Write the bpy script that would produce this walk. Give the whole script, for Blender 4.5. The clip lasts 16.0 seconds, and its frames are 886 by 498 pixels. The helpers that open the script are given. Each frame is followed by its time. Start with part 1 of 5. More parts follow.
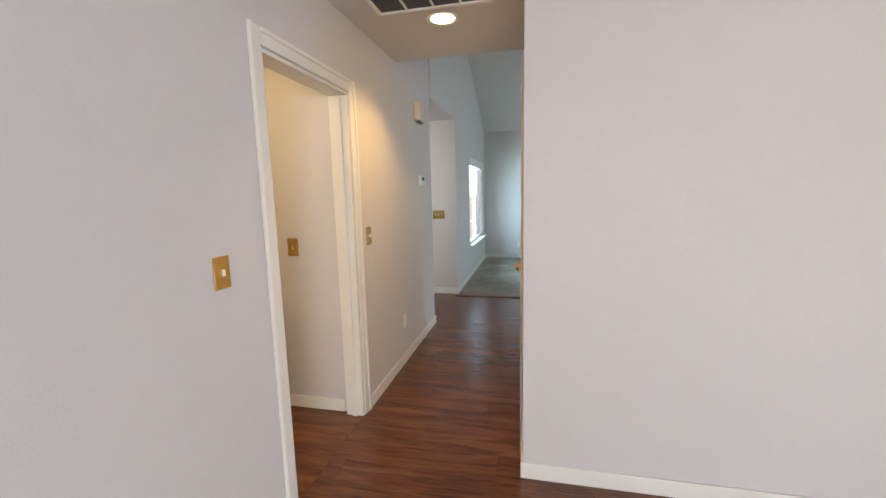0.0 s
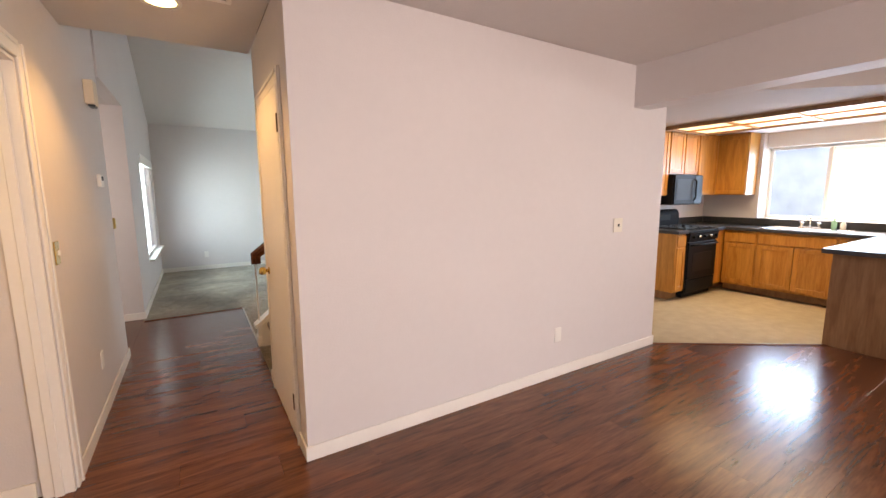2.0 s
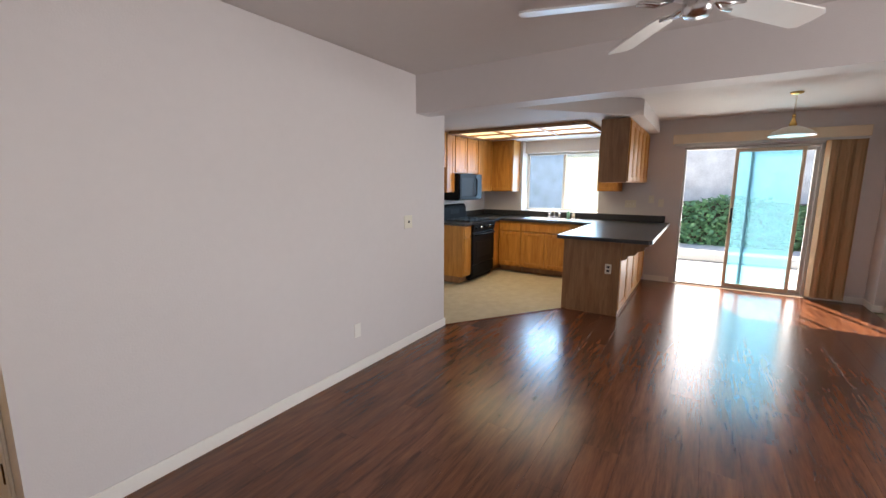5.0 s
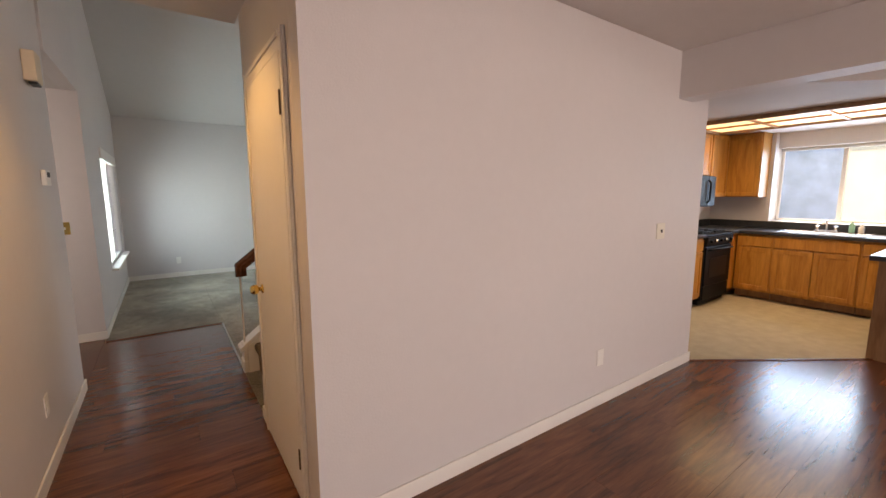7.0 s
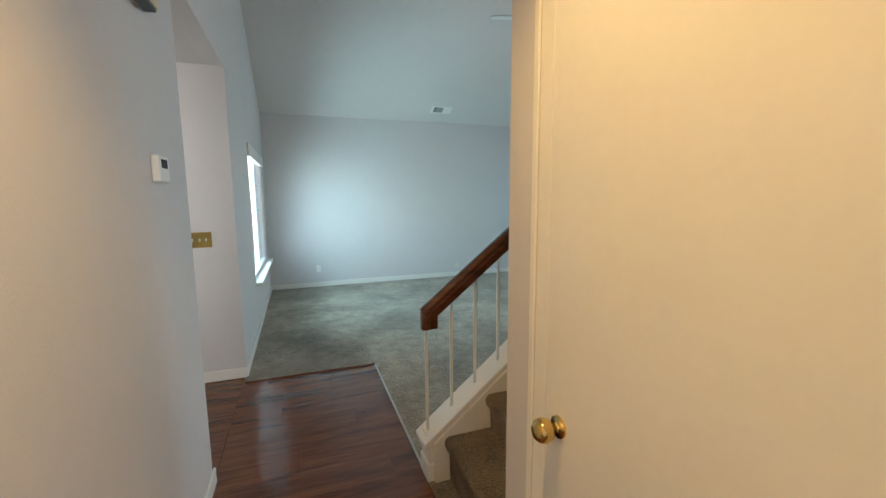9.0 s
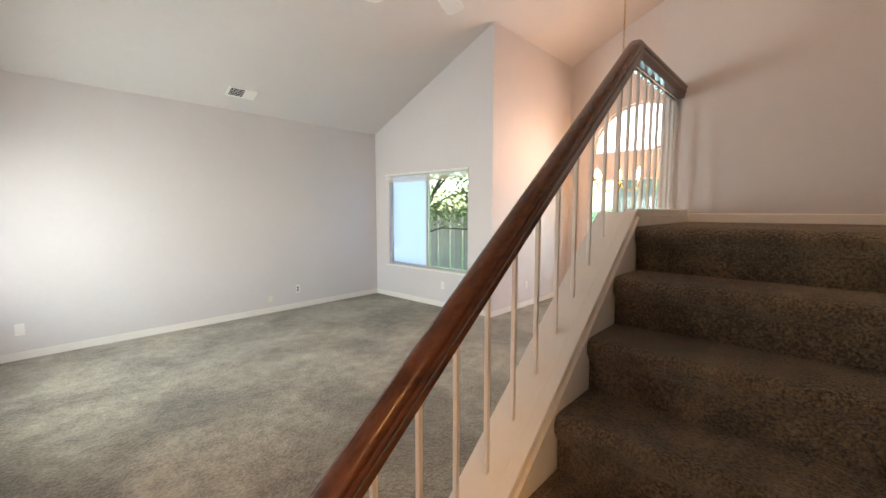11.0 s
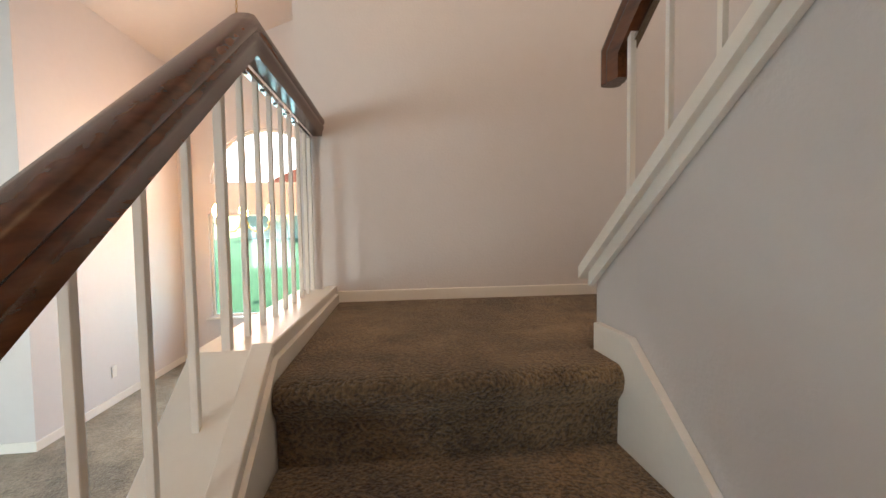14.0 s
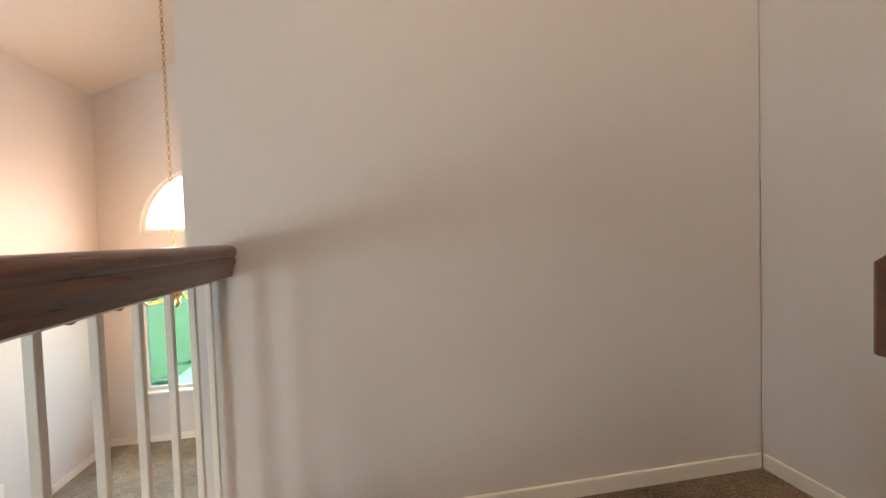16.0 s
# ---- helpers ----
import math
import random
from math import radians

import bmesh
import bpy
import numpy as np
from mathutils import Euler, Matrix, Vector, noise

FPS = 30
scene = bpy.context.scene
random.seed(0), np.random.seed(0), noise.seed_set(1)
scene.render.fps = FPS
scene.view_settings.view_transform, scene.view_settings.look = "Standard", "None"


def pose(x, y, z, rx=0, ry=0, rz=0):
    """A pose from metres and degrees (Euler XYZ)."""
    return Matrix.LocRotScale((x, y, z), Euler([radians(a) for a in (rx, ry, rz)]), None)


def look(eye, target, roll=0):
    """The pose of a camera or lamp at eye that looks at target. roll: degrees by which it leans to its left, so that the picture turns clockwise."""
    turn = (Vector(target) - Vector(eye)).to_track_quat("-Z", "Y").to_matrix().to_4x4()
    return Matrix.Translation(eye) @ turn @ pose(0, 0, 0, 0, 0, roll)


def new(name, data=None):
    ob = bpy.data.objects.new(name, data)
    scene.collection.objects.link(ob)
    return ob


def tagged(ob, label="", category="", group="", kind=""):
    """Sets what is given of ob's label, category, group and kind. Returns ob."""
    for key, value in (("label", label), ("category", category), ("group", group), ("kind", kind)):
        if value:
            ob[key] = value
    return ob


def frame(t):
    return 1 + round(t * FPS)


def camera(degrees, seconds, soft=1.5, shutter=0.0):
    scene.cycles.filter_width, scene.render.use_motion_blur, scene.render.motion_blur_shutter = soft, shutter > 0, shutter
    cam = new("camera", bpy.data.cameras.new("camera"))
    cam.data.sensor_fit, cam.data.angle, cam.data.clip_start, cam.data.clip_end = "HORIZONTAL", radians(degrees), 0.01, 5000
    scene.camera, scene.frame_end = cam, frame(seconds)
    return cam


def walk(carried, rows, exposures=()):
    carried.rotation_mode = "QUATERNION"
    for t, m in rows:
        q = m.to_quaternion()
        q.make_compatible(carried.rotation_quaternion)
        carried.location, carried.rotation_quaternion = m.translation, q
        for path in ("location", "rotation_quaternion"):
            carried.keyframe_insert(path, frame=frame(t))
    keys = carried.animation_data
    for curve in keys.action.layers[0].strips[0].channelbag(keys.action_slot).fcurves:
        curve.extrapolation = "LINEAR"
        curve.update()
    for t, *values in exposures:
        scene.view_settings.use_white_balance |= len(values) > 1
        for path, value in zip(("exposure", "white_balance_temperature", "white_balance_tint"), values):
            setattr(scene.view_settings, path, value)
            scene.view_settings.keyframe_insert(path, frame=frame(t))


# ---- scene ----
cam = camera(95.4, 16.0)
PATH = [
    (0, (0.052, 1.644, 1.449), (-0.393, 3.574, 1.174), -1.4),
    (0.5, (-0.213, 1.612, 1.479), (-0.222, 3.592, 1.195), -0.6),
    (1, (-0.394, 1.533, 1.49), (0.002, 3.473, 1.212), -0.5),
    (1.5, (-0.446, 1.471, 1.486), (0.294, 3.308, 1.207), -0.5),
    (2, (-0.43, 1.425, 1.465), (0.605, 3.114, 1.188), -0.4),
    (2.5, (-0.385, 1.364, 1.468), (0.903, 2.867, 1.185), -0.3),
    (3, (-0.343, 1.321, 1.478), (1.157, 2.611, 1.184), -0.0),
    (3.5, (-0.296, 1.267, 1.49), (1.359, 2.349, 1.189), 0.3),
    (6, (-0.387, 1.372, 1.529), (1.274, 2.441, 1.21), 0.2),
    (6.5, (-0.436, 1.726, 1.476), (0.993, 3.095, 1.187), -0.2),
    (7, (-0.446, 2.001, 1.469), (0.679, 3.632, 1.195), -0.2),
    (7.5, (-0.519, 2.351, 1.476), (0.318, 4.149, 1.211), -0.2),
    (8, (-0.567, 2.786, 1.484), (0.071, 4.664, 1.219), -0.5),
    (10.5, (-0.457, 4.785, 1.431), (0.598, 6.472, 1.229), -0.5),
    (11, (-0.339, 4.961, 1.442), (1.129, 6.305, 1.253), 0.0),
    (11.5, (-0.263, 5.107, 1.492), (1.509, 6.017, 1.318), 0.0),
    (12, (-0.23, 5.197, 1.492), (1.7, 5.697, 1.335), -0.2),
    (12.5, (-0.104, 5.237, 1.466), (1.885, 5.403, 1.338), -0.4),
    (13, (0.119, 5.233, 1.482), (2.115, 5.2, 1.372), -0.5),
    (13.5, (0.382, 5.249, 1.568), (2.374, 5.098, 1.462), -0.7),
    (14, (0.618, 5.249, 1.69), (2.604, 5.026, 1.598), -0.8),
    (14.5, (0.817, 5.254, 1.818), (2.798, 4.98, 1.777), -0.8),
    (15, (0.995, 5.287, 1.961), (2.968, 4.951, 1.884), -1.0),
    (15.5, (1.164, 5.214, 2.106), (3.14, 4.922, 1.999), -2.4),
    (16, (1.317, 5.214, 2.195), (3.283, 4.857, 2.13), -1.9),
]
EXPOSURES = [(0, 2.0, 6600, 9), (1, 2.05, 6900, 13), (1.8, 2.05, 7900, 23), (2.6, 2.05, 7900, 25), (3.0, 1.9, 7800, 24), (3.5, 1.65, 6600, 11), (6, 1.5, 7000, 15), (6.6, 1.5, 8100, 25), (7.4, 1.5, 8200, 25), (8.2, 1.7, 6300, 5), (10.3, 2.25, 7900, 20), (11, 2.4, 8900, 31), (11.5, 2.45, 9000, 31), (12.5, 2.55, 8700, 29), (13.5, 2.6, 8500, 27), (14.5, 2.65, 8200, 22), (16, 2.55, 8200, 21)]
walk(cam, [(t, look(eye, target, roll)) for t, eye, target, roll in PATH], EXPOSURES)

# ---- light ----
world = bpy.data.worlds.new("sky_world")
scene.world = world
world.use_nodes = True
SUN_DIR = Vector((-1.64, -0.77, -2.08)).normalized()
wn = world.node_tree.nodes
sky = wn.new("ShaderNodeTexSky")
sky.sky_type = "NISHITA"
sky.sun_disc = False
sky.sun_elevation = math.asin(-SUN_DIR.z)
sky.sun_rotation = math.atan2(-SUN_DIR.x, -SUN_DIR.y)
wn["Background"].inputs["Strength"].default_value = 0.15
world.node_tree.links.new(sky.outputs[0], wn["Background"].inputs["Color"])

sun = new("sun", bpy.data.lights.new("sun", "SUN"))
sun.data.energy, sun.data.angle, sun.data.color = 5.0, radians(0.5), (1.0, 0.93, 0.84)
sun.matrix_world = look((20, 10, 25), Vector((20, 10, 25)) + SUN_DIR)


def window_light(name, eye, target, width, height, watts, color):
    lamp = new(name, bpy.data.lights.new(name, "AREA"))
    lamp.data.shape, lamp.data.size, lamp.data.size_y = "RECTANGLE", width, height
    lamp.data.energy, lamp.data.color = watts, color
    lamp.data.spread = radians(140)
    lamp.matrix_world = look(eye, target)
    return lamp


DAY = (0.54, 0.86, 1.0)
window_light("slider_daylight", (7.02, 0.81, 1.05), (0, 0.81, 0.9), 1.5, 2.0, 13, (1.0, 0.95, 0.90))
window_light("kitchen_daylight", (7.15, 3.48, 1.60), (0, 3.48, 1.3), 1.2, 0.9, 11, (0.38, 0.66, 1.0))
window_light("kitchen_tubes", (5.5, 3.59, 2.255), (5.5, 3.59, 0), 0.95, 1.9, 6, (1.0, 0.86, 0.60))
# lamp in an unseen opening, added to brighten the long painted wall
window_light("family_fill", (1.75, -2.56, 1.35), (1.75, 2, 1.25), 1.9, 1.9, 27, (0.98, 0.97, 0.98))
window_light("west_daylight", (-1.21, 9.15, 1.3), (3, 8.9, 1.25), 1.3, 1.4, 21, DAY)
window_light("east_daylight", (4.22, 9.35, 1.28), (0, 9.35, 1.2), 1.6, 1.4, 2.8, (0.80, 1.0, 0.84))
window_light("dining_daylight", (6.45, 6.85, 1.3), (0, 6.7, 1.2), 1.2, 1.3, 11, (0.50, 0.75, 1.0))
window_light("arch_daylight", (6.45, 6.95, 2.65), (0, 6.95, 2.5), 1.2, 0.5, 3, (1.0, 0.88, 0.80))
# unseen lamp added before the closed foyer wall to brighten the entry recess
window_light("foyer_fill", (-2.36, 6.45, 1.4), (-1.4, 7.1, 1.2), 0.5, 1.7, 2.8, (1.0, 0.98, 0.95))


# ---- materials ----
def material(name, color, rough=0.5, metal=0.0, vary=0.08, scale=3.0, bump=0.0, bump_scale=200.0, spread=0.0, stretch=(1, 1, 1), spec=0.5):
    """A principled surface with two scales of tone and a fine relief; spread varies it from object to object."""
    m = bpy.data.materials.new(name)
    m.use_nodes = True
    nt = m.node_tree
    b = nt.nodes["Principled BSDF"]
    b.inputs["Roughness"].default_value = rough
    b.inputs["Metallic"].default_value = metal
    b.inputs["Specular IOR Level"].default_value = spec
    co = nt.nodes.new("ShaderNodeTexCoord")
    mp = nt.nodes.new("ShaderNodeMapping")
    mp.inputs["Scale"].default_value = stretch
    nt.links.new(co.outputs["Object"], mp.inputs["Vector"])
    big = nt.nodes.new("ShaderNodeTexNoise")
    big.inputs["Scale"].default_value, big.inputs["Detail"].default_value = scale, 5
    fine = nt.nodes.new("ShaderNodeTexNoise")
    fine.inputs["Scale"].default_value, fine.inputs["Detail"].default_value = scale * 14, 3
    for n in (big, fine):
        nt.links.new(mp.outputs[0], n.inputs["Vector"])
    add = nt.nodes.new("ShaderNodeMath")
    add.operation = "MULTIPLY_ADD"
    add.inputs[1].default_value = 0.5
    nt.links.new(fine.outputs["Fac"], add.inputs[0])
    nt.links.new(big.outputs["Fac"], add.inputs[2])
    rng = nt.nodes.new("ShaderNodeMapRange")
    rng.inputs["From Min"].default_value, rng.inputs["From Max"].default_value = 0.45, 1.05
    rng.inputs["To Min"].default_value, rng.inputs["To Max"].default_value = 1 - vary, 1 + vary
    nt.links.new(add.outputs[0], rng.inputs["Value"])
    val = rng.outputs[0]
    if spread:
        info = nt.nodes.new("ShaderNodeObjectInfo")
        r2 = nt.nodes.new("ShaderNodeMapRange")
        r2.inputs["To Min"].default_value, r2.inputs["To Max"].default_value = 1 - spread, 1 + spread
        nt.links.new(info.outputs["Random"], r2.inputs["Value"])
        mul = nt.nodes.new("ShaderNodeMath")
        mul.operation = "MULTIPLY"
        nt.links.new(val, mul.inputs[0])
        nt.links.new(r2.outputs[0], mul.inputs[1])
        val = mul.outputs[0]
    hsv = nt.nodes.new("ShaderNodeHueSaturation")
    hsv.inputs["Color"].default_value = (*color, 1)
    nt.links.new(val, hsv.inputs["Value"])
    nt.links.new(hsv.outputs[0], b.inputs["Base Color"])
    if bump:
        nz = nt.nodes.new("ShaderNodeTexNoise")
        nz.inputs["Scale"].default_value, nz.inputs["Detail"].default_value = bump_scale, 4
        nt.links.new(mp.outputs[0], nz.inputs["Vector"])
        bp = nt.nodes.new("ShaderNodeBump")
        bp.inputs["Strength"].default_value, bp.inputs["Distance"].default_value = bump, 0.01
        nt.links.new(nz.outputs["Fac"], bp.inputs["Height"])
        nt.links.new(bp.outputs[0], b.inputs["Normal"])
    return m


def glow(name, color, strength):
    m = bpy.data.materials.new(name)
    m.use_nodes = True
    b = m.node_tree.nodes["Principled BSDF"]
    b.inputs["Base Color"].default_value = (*color, 1)
    b.inputs["Emission Color"].default_value = (*color, 1)
    b.inputs["Emission Strength"].default_value = strength
    return m


def pane_glass(name, tint=(1, 1, 1), haze=0.0, haze_color=(0.8, 0.9, 1.0)):
    """Thin window glass: clear with a mirror-like sheen; haze mixes in a scattering share, for painted glare or an
    obscured pane.
    """
    m = bpy.data.materials.new(name)
    m.use_nodes = True
    nt = m.node_tree
    nt.nodes.remove(nt.nodes["Principled BSDF"])
    out = nt.nodes["Material Output"]
    clear = nt.nodes.new("ShaderNodeBsdfTransparent")
    clear.inputs[0].default_value = (*tint, 1)
    gloss = nt.nodes.new("ShaderNodeBsdfGlossy")
    gloss.inputs["Roughness"].default_value = 0.02
    facing = nt.nodes.new("ShaderNodeLayerWeight")
    facing.inputs["Blend"].default_value = 0.12
    fres = nt.nodes.new("ShaderNodeMapRange")
    fres.inputs["To Min"].default_value, fres.inputs["To Max"].default_value = 0.02, 0.5
    nt.links.new(facing.outputs["Facing"], fres.inputs["Value"])
    mix = nt.nodes.new("ShaderNodeMixShader")
    nt.links.new(fres.outputs[0], mix.inputs[0])
    nt.links.new(clear.outputs[0], mix.inputs[1])
    nt.links.new(gloss.outputs[0], mix.inputs[2])
    last = mix
    if haze:
        tr = nt.nodes.new("ShaderNodeBsdfTranslucent")
        tr.inputs[0].default_value = (*haze_color, 1)
        mx = nt.nodes.new("ShaderNodeMixShader")
        mx.inputs[0].default_value = haze
        nt.links.new(mix.outputs[0], mx.inputs[1])
        nt.links.new(tr.outputs[0], mx.inputs[2])
        last = mx
    nt.links.new(last.outputs[0], out.inputs["Surface"])
    return m


def wood_material(name, dark, light, rough, axis_scale, spread=0.0, coat=0.0, bump=0.08):
    """Grained wood: long streaks along the axis with the small scale, broken by fine pores."""
    m = bpy.data.materials.new(name)
    m.use_nodes = True
    nt = m.node_tree
    b = nt.nodes["Principled BSDF"]
    b.inputs["Roughness"].default_value = rough
    b.inputs["Coat Weight"].default_value = coat
    b.inputs["Coat Roughness"].default_value = 0.18
    co = nt.nodes.new("ShaderNodeTexCoord")
    info = nt.nodes.new("ShaderNodeObjectInfo")
    off = nt.nodes.new("ShaderNodeVectorMath")
    off.operation = "MULTIPLY_ADD"
    off.inputs[1].default_value = (37.0, 53.0, 19.0)
    nt.links.new(info.outputs["Random"], off.inputs[0])
    nt.links.new(co.outputs["Object"], off.inputs[2])
    mp = nt.nodes.new("ShaderNodeMapping")
    mp.inputs["Scale"].default_value = axis_scale
    nt.links.new(off.outputs[0], mp.inputs["Vector"])
    a = nt.nodes.new("ShaderNodeTexNoise")
    a.inputs["Scale"].default_value, a.inputs["Detail"].default_value, a.inputs["Distortion"].default_value = 1.6, 6, 0.9
    f = nt.nodes.new("ShaderNodeTexNoise")
    f.inputs["Scale"].default_value, f.inputs["Detail"].default_value = 9.0, 4
    nt.links.new(mp.outputs[0], a.inputs["Vector"])
    nt.links.new(mp.outputs[0], f.inputs["Vector"])
    mixf = nt.nodes.new("ShaderNodeMath")
    mixf.operation = "MULTIPLY_ADD"
    mixf.inputs[1].default_value = 0.45
    nt.links.new(f.outputs["Fac"], mixf.inputs[0])
    nt.links.new(a.outputs["Fac"], mixf.inputs[2])
    ramp = nt.nodes.new("ShaderNodeValToRGB")
    ramp.color_ramp.elements[0].position, ramp.color_ramp.elements[0].color = 0.52, (*dark, 1)
    ramp.color_ramp.elements[1].position, ramp.color_ramp.elements[1].color = 0.95, (*light, 1)
    nt.links.new(mixf.outputs[0], ramp.inputs[0])
    hsv = nt.nodes.new("ShaderNodeHueSaturation")
    rng = nt.nodes.new("ShaderNodeMapRange")
    rng.inputs["To Min"].default_value, rng.inputs["To Max"].default_value = 1 - spread, 1 + spread
    nt.links.new(info.outputs["Random"], rng.inputs["Value"])
    nt.links.new(rng.outputs[0], hsv.inputs["Value"])
    nt.links.new(ramp.outputs[0], hsv.inputs["Color"])
    nt.links.new(hsv.outputs[0], b.inputs["Base Color"])
    bp = nt.nodes.new("ShaderNodeBump")
    bp.inputs["Strength"].default_value, bp.inputs["Distance"].default_value = bump, 0.004
    nt.links.new(f.outputs["Fac"], bp.inputs["Height"])
    nt.links.new(bp.outputs[0], b.inputs["Normal"])
    return m


def carpet_material(name, low, high, tuft=60.0, weight=1.5):
    """Cut pile: tufts, trodden patches and a few soft stains."""
    m = bpy.data.materials.new(name)
    m.use_nodes = True
    nt = m.node_tree
    b = nt.nodes["Principled BSDF"]
    b.inputs["Roughness"].default_value = 0.95
    b.inputs["Specular IOR Level"].default_value = 0.15
    b.inputs["Sheen Weight"].default_value = 0.25
    co = nt.nodes.new("ShaderNodeTexCoord")
    mixes = []
    for sc, det in ((1.3, 4), (9.0, 4), (tuft, 4)):
        n = nt.nodes.new("ShaderNodeTexNoise")
        n.inputs["Scale"].default_value, n.inputs["Detail"].default_value = sc, det
        nt.links.new(co.outputs["Object"], n.inputs["Vector"])
        mixes.append(n)
    s1 = nt.nodes.new("ShaderNodeMath")
    s1.operation = "ADD"
    nt.links.new(mixes[0].outputs["Fac"], s1.inputs[0])
    nt.links.new(mixes[1].outputs["Fac"], s1.inputs[1])
    s2 = nt.nodes.new("ShaderNodeMath")
    s2.operation = "MULTIPLY_ADD"
    s2.inputs[1].default_value = weight
    nt.links.new(mixes[2].outputs["Fac"], s2.inputs[0])
    nt.links.new(s1.outputs[0], s2.inputs[2])
    ramp = nt.nodes.new("ShaderNodeValToRGB")
    ramp.color_ramp.elements[0].position, ramp.color_ramp.elements[0].color = 0.40, (*low, 1)
    ramp.color_ramp.elements[1].position, ramp.color_ramp.elements[1].color = 0.60, (*high, 1)
    half = nt.nodes.new("ShaderNodeMath")
    half.operation = "MULTIPLY"
    half.inputs[1].default_value = 1 / (2 + weight)
    nt.links.new(s2.outputs[0], half.inputs[0])
    nt.links.new(half.outputs[0], ramp.inputs[0])
    worn = nt.nodes.new("ShaderNodeTexNoise")
    worn.inputs["Scale"].default_value, worn.inputs["Detail"].default_value, worn.inputs["Distortion"].default_value = 1.1, 7, 0.8
    nt.links.new(co.outputs["Object"], worn.inputs["Vector"])
    wr = nt.nodes.new("ShaderNodeMapRange")
    wr.inputs["From Min"].default_value, wr.inputs["From Max"].default_value = 0.36, 0.60
    wr.inputs["To Min"].default_value, wr.inputs["To Max"].default_value = 0.62, 1.12
    nt.links.new(worn.outputs["Fac"], wr.inputs["Value"])
    hsv = nt.nodes.new("ShaderNodeHueSaturation")
    nt.links.new(wr.outputs[0], hsv.inputs["Value"])
    nt.links.new(ramp.outputs[0], hsv.inputs["Color"])
    nt.links.new(hsv.outputs[0], b.inputs["Base Color"])
    bp = nt.nodes.new("ShaderNodeBump")
    bp.inputs["Strength"].default_value, bp.inputs["Distance"].default_value = 1.0, 0.012
    nt.links.new(s2.outputs[0], bp.inputs["Height"])
    nt.links.new(bp.outputs[0], b.inputs["Normal"])
    return m


PAINT = material("wall_paint", (0.66, 0.625, 0.62), 0.6, vary=0.03, scale=1.2, bump=0.12, bump_scale=130)
CEIL = material("ceiling_paint", (0.66, 0.62, 0.60), 0.8, vary=0.03, scale=1.0, bump=0.2, bump_scale=90)
TRIM = material("trim_paint", (0.82, 0.79, 0.74), 0.35, vary=0.03, scale=4)
DOORP = material("door_paint", (0.80, 0.77, 0.72), 0.4, vary=0.03, scale=3, bump=0.04, bump_scale=60)
PLANK = wood_material("laminate_plank", (0.07, 0.021, 0.009), (0.20, 0.068, 0.027), 0.24, (1.1, 11, 11), spread=0.14, coat=0.1, bump=0.0)
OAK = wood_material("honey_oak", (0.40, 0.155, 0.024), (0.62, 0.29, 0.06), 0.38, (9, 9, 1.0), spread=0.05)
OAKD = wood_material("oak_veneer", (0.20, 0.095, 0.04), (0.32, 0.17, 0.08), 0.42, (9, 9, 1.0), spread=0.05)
RAIL = wood_material("stained_rail", (0.075, 0.022, 0.009), (0.17, 0.054, 0.021), 0.26, (1.5, 14, 14), coat=0.2, bump=0.0)
CARPET = carpet_material("carpet_pile", (0.18, 0.152, 0.115), (0.40, 0.34, 0.255))
STAIRC = carpet_material("stair_carpet", (0.085, 0.055, 0.030), (0.41, 0.275, 0.15), 130.0, 2.2)
TILE = material("cream_tile", (0.88, 0.79, 0.52), 0.3, vary=0.1, scale=5, bump=0.05, bump_scale=40, spread=0.06)
GROUT = material("grout", (0.42, 0.34, 0.22), 0.9, vary=0.12, scale=9, bump=0.2)
COUNTER = material("dark_counter", (0.035, 0.035, 0.037), 0.32, vary=0.3, scale=30, bump=0.02)
BLACK = material("black_enamel", (0.010, 0.010, 0.011), 0.5, spec=0.10, vary=0.15, scale=6)
IRON = material("cast_iron", (0.02, 0.02, 0.02), 0.55, vary=0.2, scale=20, bump=0.2)
DARKGL = material("dark_glass", (0.012, 0.012, 0.013), 0.3, spec=0.08, vary=0.05)
GREYGL = material("grey_window", (0.035, 0.038, 0.042), 0.5, spec=0.08, vary=0.08, scale=14)
BRONZE = material("aged_bronze", (0.10, 0.065, 0.03), 0.4, metal=0.8, vary=0.2, scale=30)
BRASS = material("brass", (0.72, 0.50, 0.17), 0.22, metal=1.0, vary=0.08, scale=12)
STEEL = material("steel", (0.62, 0.62, 0.62), 0.25, metal=1.0, vary=0.08, scale=12)
ALU = material("aluminium", (0.55, 0.54, 0.52), 0.4, metal=0.7, vary=0.05, scale=12)
IVORY = material("ivory_plastic", (0.74, 0.70, 0.60), 0.4, vary=0.02)
WHITEP = material("white_plastic", (0.82, 0.80, 0.76), 0.35, vary=0.02)
DARKP = material("dark_plastic", (0.03, 0.03, 0.03), 0.4, vary=0.05)
BLIND = material("blind_fabric", (0.62, 0.42, 0.24), 0.7, vary=0.06, scale=6, bump=0.1, bump_scale=120, stretch=(1, 1, 0.1))
VALANCE = material("valance_cream", (0.72, 0.60, 0.44), 0.5, vary=0.04)
FANW = material("fan_white", (0.85, 0.84, 0.81), 0.35, vary=0.03)
SHADE = material("alabaster_shade", (0.72, 0.68, 0.58), 0.3, vary=0.06, scale=9)
CONCRETE = material("concrete", (0.66, 0.63, 0.58), 0.9, vary=0.15, scale=2.5, bump=0.3, bump_scale=60)
BLOCK = material("slump_block", (0.80, 0.80, 0.80), 0.9, vary=0.2, scale=3, bump=0.4, bump_scale=30, spread=0.12)
STUCCO = material("stucco", (0.62, 0.58, 0.52), 0.9, vary=0.08, scale=2, bump=0.4, bump_scale=50)
